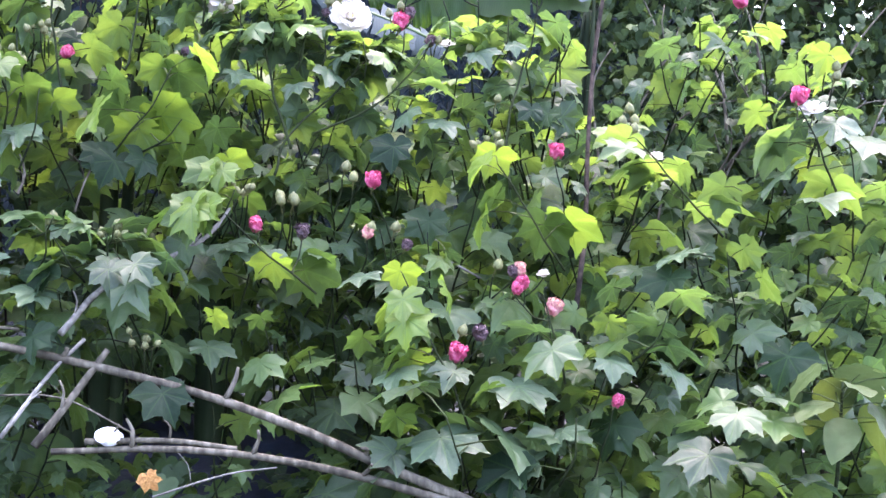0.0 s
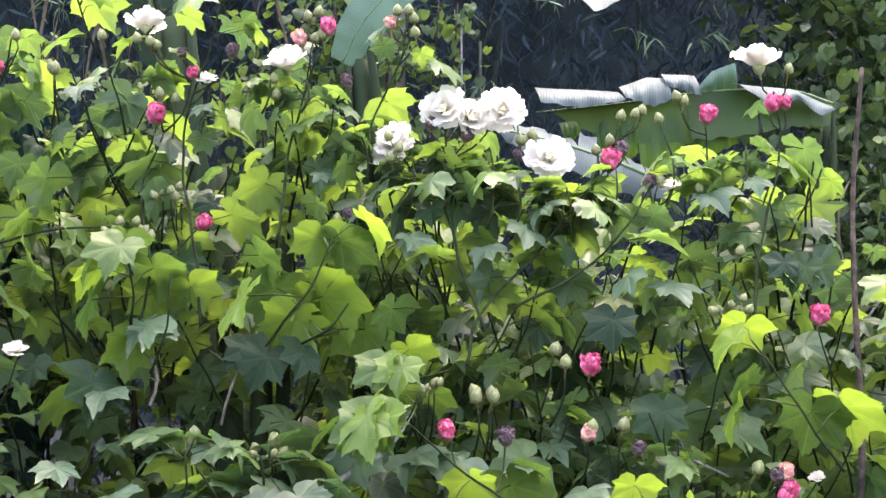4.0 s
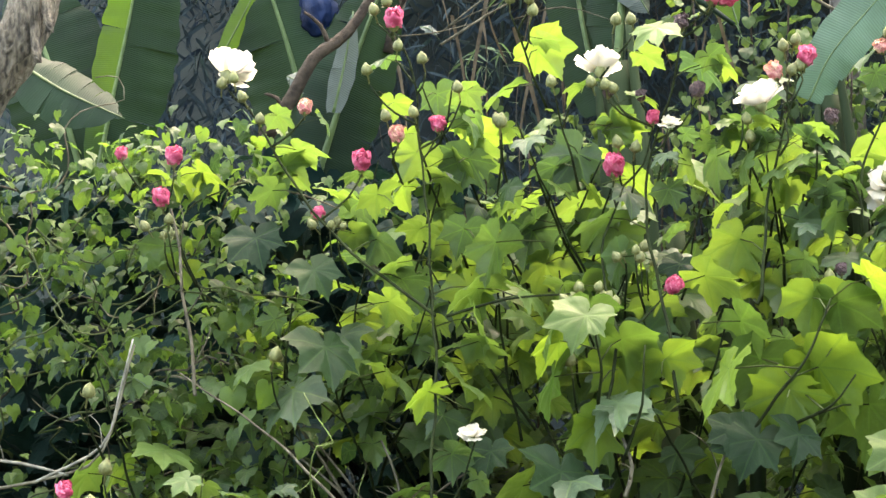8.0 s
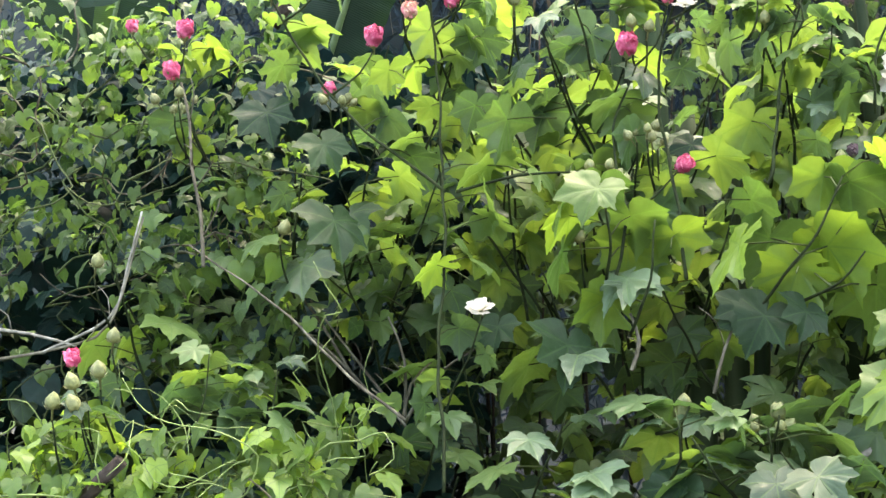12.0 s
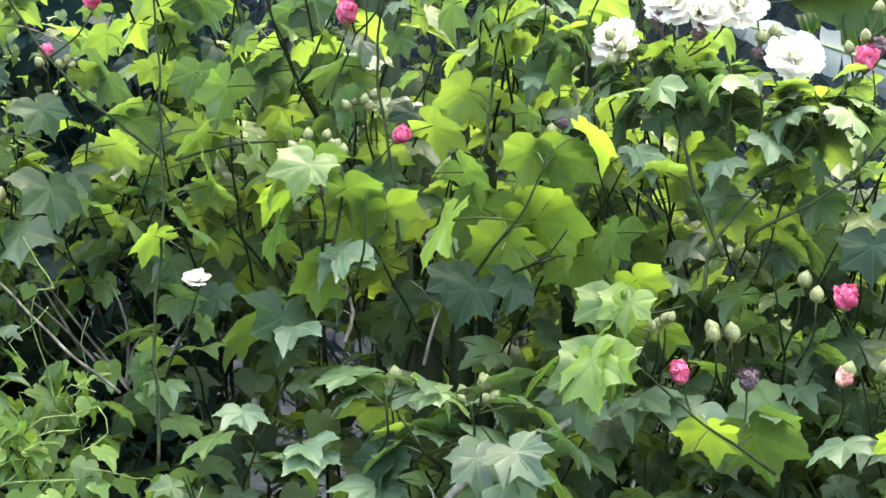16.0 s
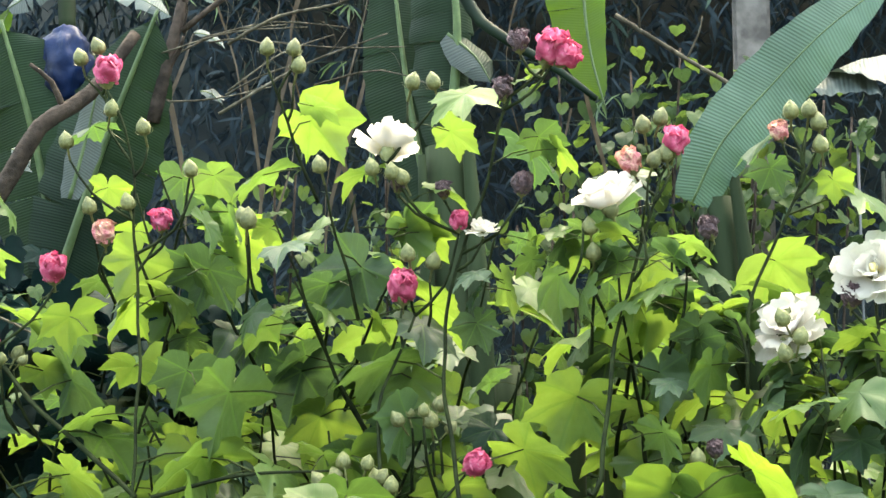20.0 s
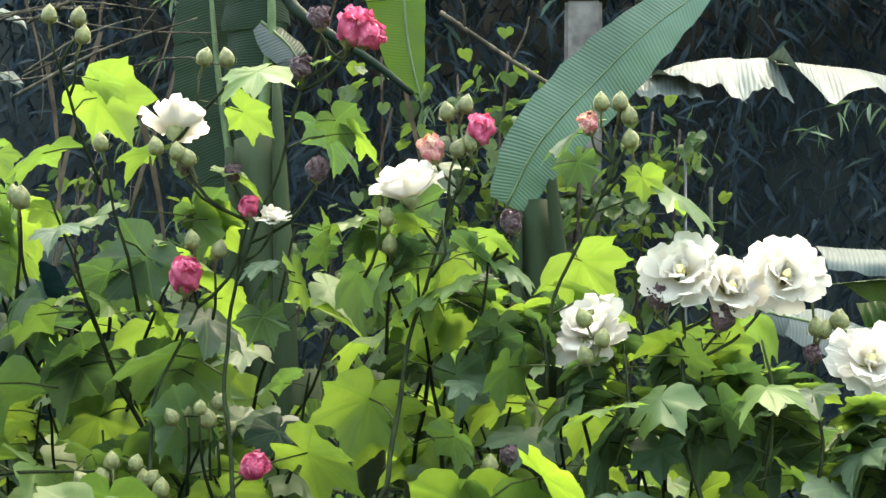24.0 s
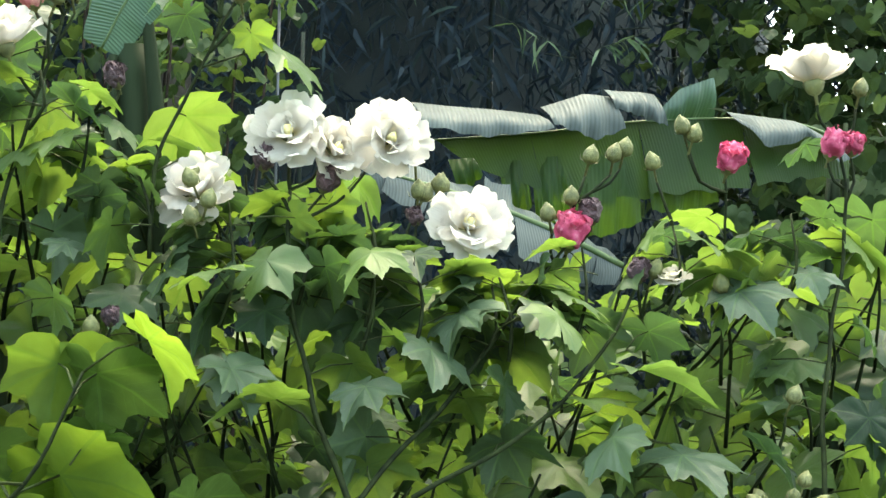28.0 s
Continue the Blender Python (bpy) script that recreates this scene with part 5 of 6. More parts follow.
banana_leaf(bs, [(-1.657, 0.950, 2.083), (-1.740, 0.900, 2.439), (-1.864, 0.900, 2.758)], 0.2, (-0.1, -1, 0.1), (12, 14), (M_BLADE_SHADED, M_BLADE_SHADED), 4, 41, 0.012)

banana_leaf(br, [(-0.092, 0.85, 2.2), (-0.141, 0.85, 2.475), (-0.179, 0.85, 2.78)], 0.1, (0.15, -1, 0.05), (14, 20), (M_BLADE_SHADED, M_BLADE_SHADED), 3, 51, 0.01)
# dry hanging banana leaves
dry = thing("dry_banana_leaf", V((-0.3, 0.95, 0.0)), "bundle of dead brown banana leaves hanging down", "dead leaf")
for k in range(17):
    x = rng.uniform(-0.75, 0.3)
    y = 0.95 + rng.uniform(-0.1, 0.15)
    z1 = rng.uniform(2.45, 2.9)
    z0 = z1 - rng.uniform(0.4, 0.8)
    n = 8
    vv, ff = [], []
    w = rng.uniform(0.003, 0.008)
    ph = rng.uniform(0, 6)
    for i in range(n + 1):
        t = i / n
        c = V((x + 0.05 * math.sin(t * 3 + ph), y + 0.03 * math.sin(t * 4 + ph), z1 + (z0 - z1) * t))
        tw = ph + t * 3
        s = V((math.cos(tw), math.sin(tw), 0)) * w * (1 - 0.6 * t)
        vv += [tuple(c - s), tuple(c + V((s.y, -s.x, 0)) * 0.3), tuple(c + s)]
    for i in range(n):
        for c in range(2):
            a = i * 3 + c
            ff.append((a, a + 1, a + 4, a + 3))
    under(dry, "strip", mesh_of("strip", vv, ff, [M_DRY]))

# ---- blue bag, poles, post ----
def bag_mesh(name, p, sx, sz, mat, seed):
    bm = bmesh.new()
    bmesh.ops.create_icosphere(bm, subdivisions=4, radius=1.0)
    o = V((seed, seed * 2.0, 0))
    for v in bm.verts:
        a = math.atan2(v.co.y, v.co.x)
        q = 1 + 0.3 * noise.noise(v.co * 2.2 + o) + 0.14 * noise.noise(v.co * 6 + o) + 0.07 * math.sin(a * 9 + v.co.z * 4)
        v.co = V((v.co.x * sx * q, v.co.y * sx * 0.8 * q, v.co.z * sz * (1 + 0.1 * noise.noise(v.co * 3 + o)))) + V(p)
    me = bpy.data.meshes.new(name)
    bm.to_mesh(me)
    bm.free()
    me.materials.append(mat)
    me.polygons.foreach_set("use_smooth", [True] * len(me.polygons))
    return me


bunch = thing("bunch_cover", V((-0.5, 0.8, 2.1)), "blue plastic bag tied over a banana bunch", "plastic bag")
under(bunch, "bag", bag_mesh("bag", (-0.89, 0.800, 2.54), 0.055, 0.085, M_BLUE, 3))
under(bunch, "stalk", tube("stalk", [(-0.888, 0.800, 2.605), (-0.928, 0.850, 2.853), (-1.045, 0.950, 3.178)], 0.02, 0.03, M_PSEUDO))

pole = thing("metal_pole", V((0.78, 1.3, 0)), "thin pale metal pole before the dark thicket", "pole")
px = V((0.842, 1.300, 2.401))
under(pole, "shaft", tube("shaft", [(px.x, 1.3, 0.0), (px.x, 1.3, 1.2), tuple(px)], 0.0032, 0.0032, M_METAL, 8, 0.3))
under(pole, "cap", tube("cap", [tuple(px), tuple(px + V((0, 0, 0.03)))], 0.0042, 0.0042, M_METAL, 8))
pole2 = thing("bamboo_stake", V((0.84, 1.45, 0)), "dark bamboo stake leaning by the pole", "stake")
px = V((0.914, 1.450, 2.358))
under(pole2, "shaft", tube("shaft", [(px.x - 0.02, 1.45, 0.0), tuple(px)], 0.006, 0.005, M_CULM, 8, 0.3))
post = thing("concrete_post", V((0.72, 1.5, 0)), "weathered concrete post in front of the bamboo", "post")
pa, pb = V((0.568, 1.500, 2.820)), V((0.658, 1.500, 2.818))
pc, ph_ = (pa + pb) / 2, (pb - pa).length / 2
bm = bmesh.new()
bmesh.ops.create_cube(bm, size=1.0)
for v in bm.verts:
    v.co = V((v.co.x * 2 * ph_, v.co.y * 2 * ph_, (v.co.z + 0.5) * pc.z)) + V((pc.x, 1.5, 0))
bmesh.ops.bevel(bm, geom=bm.edges[:], offset=0.008, segments=2, affect="EDGES")
me = bpy.data.meshes.new("shaft")
bm.to_mesh(me)
bm.free()
me.materials.append(M_CONCRETE)
under(post, "shaft", me)
bm = bmesh.new()
bmesh.ops.create_cube(bm, size=1.0)
for v in bm.verts:
    v.co = V((v.co.x * 2.5 * ph_, v.co.y * 2.5 * ph_, v.co.z * 0.03)) + V((pc.x, 1.5, pc.z + 0.012))
bmesh.ops.bevel(bm, geom=bm.edges[:], offset=0.005, segments=2, affect="EDGES")
me = bpy.data.meshes.new("cap")
bm.to_mesh(me)
bm.free()
me.materials.append(M_CONCRETE)
under(post, "cap", me)

# ---- bamboo thicket ----
def blade_leaf(seed, wide=0.09, droop=0.35):
    vv, ff = [], []
    n = 3
    for i in range(n + 1):
        t = i / n
        w = wide * math.sin(math.pi * min(1, 0.08 + 0.92 * t)) ** 0.8 if i < n else 0.002
        z = -droop * t * t
        vv += [(-w, t, z + 0.3 * w), (0, t, z), (w, t, z + 0.3 * w)]
    for i in range(n):
        for c in range(2):
            a = i * 3 + c
            ff.append((a, a + 1, a + 4, a + 3))
    return vv, ff, [(v[0], v[1]) for v in vv], [0] * len(ff)


BLADES = [blade_leaf(i, w, d) for i, (w, d) in enumerate(((0.07, 0.2), (0.09, 0.5), (0.06, 0.8)))]
# Lighter copy of the bamboo leaf, coloured as sprigs that catch light.
M_SPRIG_LIT = leaf_material("bamboo_leaf_lit", [(0.0, (0.05, 0.085, 0.05)), (1.0, (0.11, 0.16, 0.09))], (0.1, 0.17, 0.05), share=0.4, island=True, veins=False, rough=0.5)
for x0, x1, z0, z1, y0, y1, n, culms, label in (
        (0.7, 2.0, 1.3, 3.6, 1.9, 2.5, 2500, 3, "dense dark bamboo thicket behind the banana leaves"),
        (2.0, 3.1, 1.3, 3.4, 2.0, 2.6, 2500, 3, "dark bamboo thicket with light through its top"),
        (-0.6, 0.7, 1.4, 3.8, 2.0, 2.6, 2500, 4, "dark bamboo thicket behind the dead leaves"),
        (-2.6, -0.6, 1.0, 3.6, 1.6, 2.4, 3000, 6, "dark thicket in the shade behind the vines")):
    bt = thing("bamboo_clump", V(((x0 + x1) / 2, (y0 + y1) / 2, 0)), label, "bamboo", "bamboo clumps behind the garden")
    for k in range(culms):
        x, y = rng.uniform(x0, x1), rng.uniform(2.6, 3.2)
        under(bt, "culm", tube("culm", [(x, y, 0), (x + rng.uniform(-0.1, 0.1), y, 2), (x + rng.uniform(-0.6, 0.6), y - 0.1, 4.2)], 0.014, 0.007, M_CULM, 7, 0.4))
    poses = []
    while len(poses) < n:
        c = V((rng.uniform(x0, x1), rng.uniform(y0, y1), rng.uniform(z0, z1)))
        for _ in range(rng.randint(4, 9)):
            p = c + V((rng.gauss(0, 0.09), rng.gauss(0, 0.09), rng.gauss(0, 0.09)))
            poses.append((rng.randrange(3), place(p, rng.uniform(0, 360), rng.uniform(0.05, 0.1), rng.uniform(-80, 0), rng.uniform(-60, 60))))
    for _ in range(int(2600 * (x1 - x0))):
        p = V((rng.uniform(x0, x1), rng.uniform(2.5, 3.4), rng.uniform(0.6, 4.4)))
        poses.append((rng.randrange(3), place(p, rng.uniform(70, 290), rng.uniform(0.08, 0.15), rng.uniform(-80, -20), rng.uniform(-60, 60))))
    # Roof of large leaves above the view, added to shade the thicket.
    for _ in range(2200):
        p = V((rng.uniform(x0 - 0.3, x1 + 0.1), rng.uniform(2.0, 3.8), rng.uniform(3.7, 4.6)))
        poses.append((rng.randrange(3), place(p, rng.uniform(0, 360), rng.uniform(0.2, 0.34), rng.uniform(-40, 10), rng.uniform(-60, 60))))
    # Unseen higher canopy, added only to keep light off the bank.
    for _ in range(int(1300 * (x1 - x0))):
        p = V((rng.uniform(x0, x1), rng.uniform(3.6, 7.0), rng.uniform(4.5, 6.2)))
        poses.append((rng.randrange(3), place(p, rng.uniform(0, 360), rng.uniform(0.3, 0.5), rng.uniform(-40, 10), rng.uniform(-60, 60))))
    leaf_mass(bt, "bamboo_leaves", BLADES, poses, [M_BAMBOO_SHADED])
    for k in range(int(15 * (x1 - x0))):
        q = V((rng.uniform(x0, x1), rng.uniform(1.55, 1.85), rng.uniform(1.75, 2.95)))
        e = q + V((rng.choice((-1, 1)) * rng.uniform(0.12, 0.3), -0.04, rng.uniform(-0.08, 0.1)))
        twig = under(bt, "twig", tube("twig", [q + V((0, 0.3, 0.05)), q, e], 0.0022, 0.001, M_CULM, 5))
        leaves = []
        for _ in range(rng.randint(5, 10)):
            leaves.append((rng.randrange(3), place(q.lerp(e, rng.uniform(0.3, 1.0)), rng.choice((90, 270)) + rng.uniform(-60, 60), rng.uniform(0.045, 0.085), rng.uniform(-70, 0), rng.uniform(-50, 50))))
        leaf_mass(bt, "leaf_spray", BLADES, leaves, [M_SPRIG_LIT])

# ---- bare-limbed tree at the hedge's end ----
tree = thing("small_tree", V((2.2, 0.6, 0)), "thin dark tree with small sparse leaves and dead twigs", "tree")
tp = [(1.695, -0.280, 0.940), (1.735, -0.179, 1.216), (1.757, -0.068, 1.468), (1.792, 0.059, 1.757), (1.846, 0.150, 2.090)]
under(tree, "trunk", tube("trunk", [(tp[0][0], 0.1, 0.0)] + tp, 0.012, 0.006, M_DARKWOOD, 8))
tip = V(tp[1])
twigs = []
for k in range(26):
    b = V((rng.uniform(1.95, 2.9), rng.uniform(0.5, 1.0), rng.uniform(1.2, 1.8)))
    e = b + V((rng.uniform(-0.3, 0.5), rng.uniform(-0.1, 0.3), rng.uniform(0.2, 0.6)))
    mid = (b + e) / 2 + V((rng.uniform(-0.08, 0.08), 0, rng.uniform(0, 0.1)))
    under(tree, "branch", tube("branch", [b, mid, e], rng.uniform(0.004, 0.008), 0.002, M_WOOD, 5))
    twigs += [b.lerp(e, t) for t in (0.4, 0.6, 0.8, 1.0)]
poses = []
TREE_LEAVES = [leaf_data(300 + i, HEART, tilt, 0.2, 0.2, 0.3, 0.1) for i, tilt in enumerate((20, 50, 80))]
for p in twigs:
    for _ in range(9):
        q = p + V((rng.gauss(0, 0.12), rng.gauss(0, 0.12), rng.gauss(0, 0.1)))
        poses.append((rng.randrange(3), place(q, rng.uniform(0, 360), rng.uniform(0.018, 0.035), rng.uniform(-30, 30))))
leaf_mass(tree, "crown", TREE_LEAVES, poses, [M_TREE_LEAF, M_PETIOLE])
far = thing("small_tree", V((3.4, 2.0, 0)), "dark fine-leaved tree against the bright sky", "tree")
under(far, "trunk", tube("trunk", [(3.4, 2.0, 0), (3.3, 2.0, 1.5), (3.1, 2.0, 3.2)], 0.06, 0.03, M_WOOD, 8))
poses = []
for _ in range(3400):
    c = V((rng.uniform(2.1, 4.6), rng.uniform(1.2, 2.6), rng.uniform(0.3, 3.6)))
    for _ in range(8):
        q = c + V((rng.gauss(0, 0.1), rng.gauss(0, 0.1), rng.gauss(0, 0.1)))
        poses.append((rng.randrange(3), place(q, rng.uniform(0, 360), rng.uniform(0.025, 0.05), rng.uniform(-40, 40))))
for k in range(14):
    b = V((3.2, 2.0, rng.uniform(1.2, 2.6)))
    e = V((rng.uniform(2.3, 4.1), rng.uniform(1.4, 2.3), b.z + rng.uniform(0.1, 0.9)))
    under(far, "branch", tube("branch", [b, (b + e) / 2 + V((0, 0, 0.1)), e], 0.014, 0.004, M_WOOD, 5, 0.1))
leaf_mass(far, "crown", TREE_LEAVES, poses, [M_TREE_LEAF, M_PETIOLE])

# ---- bark-covered trunk ----
trunk = thing("tree_trunk", V((-1.68, 0.0, 0)), "leaning dead trunk with grey flaking bark", "tree trunk")
line = smooth_line([(-1.7, 0.0, 0.0), (-1.689, 0.000, 1.013), (-1.665, 0.000, 1.176), (-1.628, 0.000, 1.433), (-1.601, 0.000, 1.636), (-1.578, 0.000, 1.811), (-1.564, -0.000, 2.095), (-1.418, 0.000, 2.330), (-1.372, 0.030, 2.487), (-1.335, 0.100, 2.643)], 0.02)
tv, tf = tube_data(line, 0.062, 0.055, 72)
split = V((-1.602, 0.000, 1.616)).z
tr = random.Random(5)
tv = [tuple(V(v) + (V(v) - line[min(i // 72, len(line) - 1)]) * (0.14 * noise.noise(V((v[0] * 45, v[1] * 45, v[2] * 5))) + 0.2 * noise.noise(V((v[0] * 110, v[1] * 110, v[2] * 14))) + 0.1 * noise.noise(V((3, 1, v[2] * 5))) + (0.16 * max(0, 1 - (v[2] - split) / 0.3) if v[2] > split else 0) - 0.4 * math.exp(-((v[2] - split + 0.05) / 0.045) ** 2) * (0.6 + 0.8 * noise.noise(V((v[0] * 30, v[1] * 30, 2)))))) for i, v in enumerate(tv)]
tf = [f for f in tf if len(f) > 4 or not split - 0.11 + 0.05 * noise.noise(V(tv[f[0]]) * 30) < tv[f[0]][2] < split + 0.012 * noise.noise(V(tv[f[0]]) * 60)]
under(trunk, "heartwood", mesh_of("heartwood", *tube_data(line, 0.04, 0.036, 20, 0.08), [M_HOLLOW]))
under(trunk, "bark", mesh_of("bark", tv, tf, [M_BARK]))
for k in range(16):
    q = line[tr.randrange(10, len(line) - 10)]
    a = tr.uniform(3.6, 6.0)
    o = V((math.cos(a), math.sin(a), 0))
    e = q + o * 0.07
    fv = []
    for i in range(5):
        c = e + V((0, 0, -0.03 * i)) + o * (0.002 * i * i)
        w = V((-o.y, o.x, 0)) * 0.012 * (1 - 0.15 * abs(i - 2))
        fv += [tuple(c - w), tuple(c + w), tuple(c + w - o * 0.004), tuple(c - w - o * 0.004)]
    ff = [(4 * i + j, 4 * i + (j + 1) % 4, 4 * i + 4 + (j + 1) % 4, 4 * i + 4 + j) for i in range(4) for j in range(4)] + [(0, 1, 2, 3), (16, 17, 18, 19)]
    under(trunk, "bark_flake", mesh_of("bark_flake", fv, ff, [M_BARK]))

# ---- vines over the hedge's end ----
VINE_LEAVES = [leaf_data(400 + i, HEART if i == 3 else IVY, tilt, 0.25, 0.15, 0.7, 0.2) for i, tilt in enumerate((15, 35, 55, 75, 90, 30))]
vine = thing("climbing_vine", V((-1.3, 0.1, 0)), "small-leaved creeper covering the shrubs and trunk foot", "vine")


def vine_patch(x0, x1, z0, z1, y0, y1, n, size=(0.018, 0.038)):
    out, c = [], None
    while len(out) < n:
        if c is None or len(out) % 11 == 0:
            c = V((rng.uniform(x0, x1), rng.uniform(y0, y1), rng.uniform(z0, z1)))
            if any(a < c.x < b and e < c.z < f for a, b, e, f in HOLLOWS) and rng.random() < 0.9:
                c = None
                continue
        p = c + V((rng.gauss(0, 0.05), rng.gauss(0, 0.03), rng.gauss(0, 0.035)))
        out.append((rng.randrange(6), place(p, rng.uniform(90, 270) if rng.random() < 0.7 else rng.uniform(0, 360), rng.uniform(*size), rng.uniform(-25, 25), rng.uniform(-20, 20))))
    return out


def tendril(p, length, r=0.003, mat=None, sway=0.12):
    pts, q, d = [V(p)], V(p), V((rng.uniform(-1, 1), rng.uniform(-0.3, 0.3), rng.uniform(-0.4, 0.6))).normalized()
    for _ in range(max(3, int(length / 0.06))):
        d = (d + V((rng.gauss(0, 0.8), rng.gauss(0, 0.3), rng.gauss(-0.12, 0.7)))).normalized()
        q = q + d * 0.06
        pts.append(V(q))
    return tube("tendril", pts, r, r * 0.5, mat or M_PETIOLE, 5)


poses = vine_patch(-1.75, -0.75, 1.5, 2.1, 0.0, 0.3, 1500, (0.013, 0.036))
poses += vine_patch(-1.2, -0.7, 1.1, 1.5, -0.05, 0.2, 260, (0.014, 0.05)) + vine_patch(-1.7, -1.2, 1.1, 1.5, 0.2, 0.5, 60)
leaf_mass(vine, "vine_leaves", VINE_LEAVES, poses, [M_VINE, M_PETIOLE])
for k in range(40):
    under(vine, "tendril", tendril((rng.uniform(-1.7, -0.8), rng.uniform(0.0, 0.3), rng.uniform(1.2, 2.0)), rng.uniform(0.3, 0.8), 0.003, M_WOOD if k % 3 == 0 else None))
mat_vine = thing("tangled_vine", V((-1.1, -0.1, 0)), "tangle of pale green curling vine stems and leaves", "vine")
poses = vine_patch(-1.62, -0.95, 0.84, 1.12, -0.42, -0.1, 420, (0.018, 0.05)) + vine_patch(-1.0, -0.5, 0.84, 1.12, -0.4, -0.12, 260, (0.018, 0.055)) + vine_patch(-1.6, -0.3, 0.3, 0.9, -0.45, -0.15, 260, (0.02, 0.055))
leaf_mass(mat_vine, "vine_leaves", VINE_LEAVES, poses, [M_VINE_YOUNG, M_PETIOLE])
for k in range(65):
    under(mat_vine, "tendril", tendril((rng.uniform(-1.6, -0.5), rng.uniform(-0.48, -0.2), rng.uniform(0.8, 1.1)), rng.uniform(0.25, 0.6), rng.uniform(0.0012, 0.0024), M_TENDRIL))
for k in range(4):
    x0, z0, y0 = rng.uniform(-1.65, -1.1), rng.uniform(0.86, 1.04), rng.uniform(-0.46, -0.36)
    n, rise = rng.randint(6, 9), rng.uniform(-0.06, 0.1)
    under(mat_vine, "runner", tube("runner", [(x0 + 0.12 * i, y0 + rng.uniform(-0.02, 0.02), z0 + rise * i / n + rng.gauss(0, 0.014)) for i in range(n)], 0.0026, 0.0016, M_TENDRIL if k % 2 else M_WOOD, 6))
for q in ((-1.129, -0.420, 1.208), (-1.168, -0.440, 1.168), (-1.117, -0.440, 1.163), (-1.081, -0.400, 1.231)):
    bud(A.ob, q, 0.036, (rng.uniform(-0.4, 0.4), -0.4, 1))

# ---- fallen poles and twigs ----
def stick(label, pts, r0, r1, mat=None, knots=3):
    p = [V(q) for q in pts]
    ob = thing("fallen_branch", V((p[0].x, p[0].y, p[0].z)), label, "branch", "cut branches lying under the hedge")
    under(ob, "limb", tube("limb", pts, r0 * 0.78, r1 * 0.78, mat or M_WOOD, 8, 0.04, 0.06))
    line = smooth_line(pts, 0.05)
    for k in range(knots):
        q = line[int((k + 0.7) / (knots + 0.5) * (len(line) - 1))]
        e = q + V((rng.uniform(-0.06, 0.06), rng.uniform(-0.05, 0.0), rng.uniform(0.03, 0.1)))
        under(ob, "side_twig", tube("side_twig", [q, (q + e) / 2 + V((0.01, 0, 0.01)), e], r1 * 0.5, r1 * 0.25, mat or M_WOOD, 5))
    return ob


stick("long pale grey cut branch slanting through the leaves", [(-0.073, -0.490, 0.827), (0.192, -0.510, 0.782), (0.540, -0.542, 0.709), (0.842, -0.582, 0.619), (1.097, -0.625, 0.521), (1.383, -0.671, 0.416)], 0.014, 0.019)
stick("rough grey branch lying low", [(0.182, -0.618, 0.537), (0.502, -0.611, 0.551), (0.782, -0.620, 0.533), (1.034, -0.639, 0.490), (1.287, -0.665, 0.429)], 0.011, 0.016)
stick("thin grey branch lying above another", [(0.271, -0.605, 0.565), (0.500, -0.602, 0.573), (0.687, -0.609, 0.556)], 0.012, 0.009, None, 2)
stick("pale thin stake slanting out of the shade", [(0.044, -0.603, 0.570), (0.165, -0.527, 0.744), (0.250, -0.485, 0.838)], 0.009, 0.007, M_PALE, 1)
stick("thick dark branch propped in the shade", [(0.136, -0.612, 0.550), (0.231, -0.552, 0.685), (0.315, -0.498, 0.809)], 0.016, 0.012, None, 1)
stick("thin brown twig arching over the ground", [(0.003, -0.555, 0.679), (0.201, -0.556, 0.677), (0.407, -0.596, 0.586)], 0.004, 0.003, None, 1)
stick("pale bare twig lying on the litter", [(0.463, -0.666, 0.427), (0.659, -0.639, 0.489), (0.798, -0.630, 0.510)], 0.004, 0.003, M_PALE, 1)
stick("pale slanting branch among the leaves", [(0.181, -0.481, 0.848), (0.292, -0.422, 0.981), (0.462, -0.384, 1.067), (0.578, -0.353, 1.139), (0.643, -0.311, 1.233)], 0.013, 0.008, M_PALE, 3)
stick("long thin pole lying along the hedge foot", [(-0.942, -0.432, 0.958), (-0.524, -0.450, 0.917), (-0.230, -0.468, 0.877), (0.068, -0.477, 0.858)], 0.007, 0.006, None, 2)
stick("bleached forked branch in the leaves", [(0.029, -0.309, 1.239), (0.044, -0.284, 1.296), (0.024, -0.258, 1.354)], 0.006, 0.004, M_WOOD, 1)
stick("pale dead stalk standing among leaves", [(0.195, -0.329, 1.194), (0.217, -0.289, 1.284), (0.274, -0.233, 1.412)], 0.005, 0.003, M_WOOD, 1)
for k, (x0, z0, x1, z1) in enumerate(((-0.514, 1.108, -0.730, 1.388), (-0.514, 1.108, -0.547, 1.349), (-0.514, 1.105, -0.349, 1.273), (-0.540, 1.108, -0.770, 1.337), (-0.520, 1.102, -0.444, 1.248), (-0.618, 1.183, -0.796, 1.452), (-0.501, 1.083, -0.587, 1.185))):
    a, b = V((x0, 0.02, z0)), V((x1, 0.0, z1))
    stick("dry bare twig fanning from the hedge foot", [a, (a + b) / 2 + V((rng.uniform(-0.02, 0.02), 0, 0.02)), b], 0.0055, 0.003, None, 1)
stick("pale dead stem standing in the creeper", [(-0.916, -0.210, 1.464), (-0.942, -0.154, 1.590), (-0.978, -0.108, 1.694), (-0.999, -0.061, 1.802), (-1.027, -0.040, 1.897)], 0.006, 0.004, M_WOOD, 4)
stick("pale crooked dead twig in the creeper", [(-1.347, -0.100, 1.271), (-1.180, -0.100, 1.352), (-1.137, -0.100, 1.467), (-1.101, -0.100, 1.595)], 0.005, 0.003, M_PALE, 1)
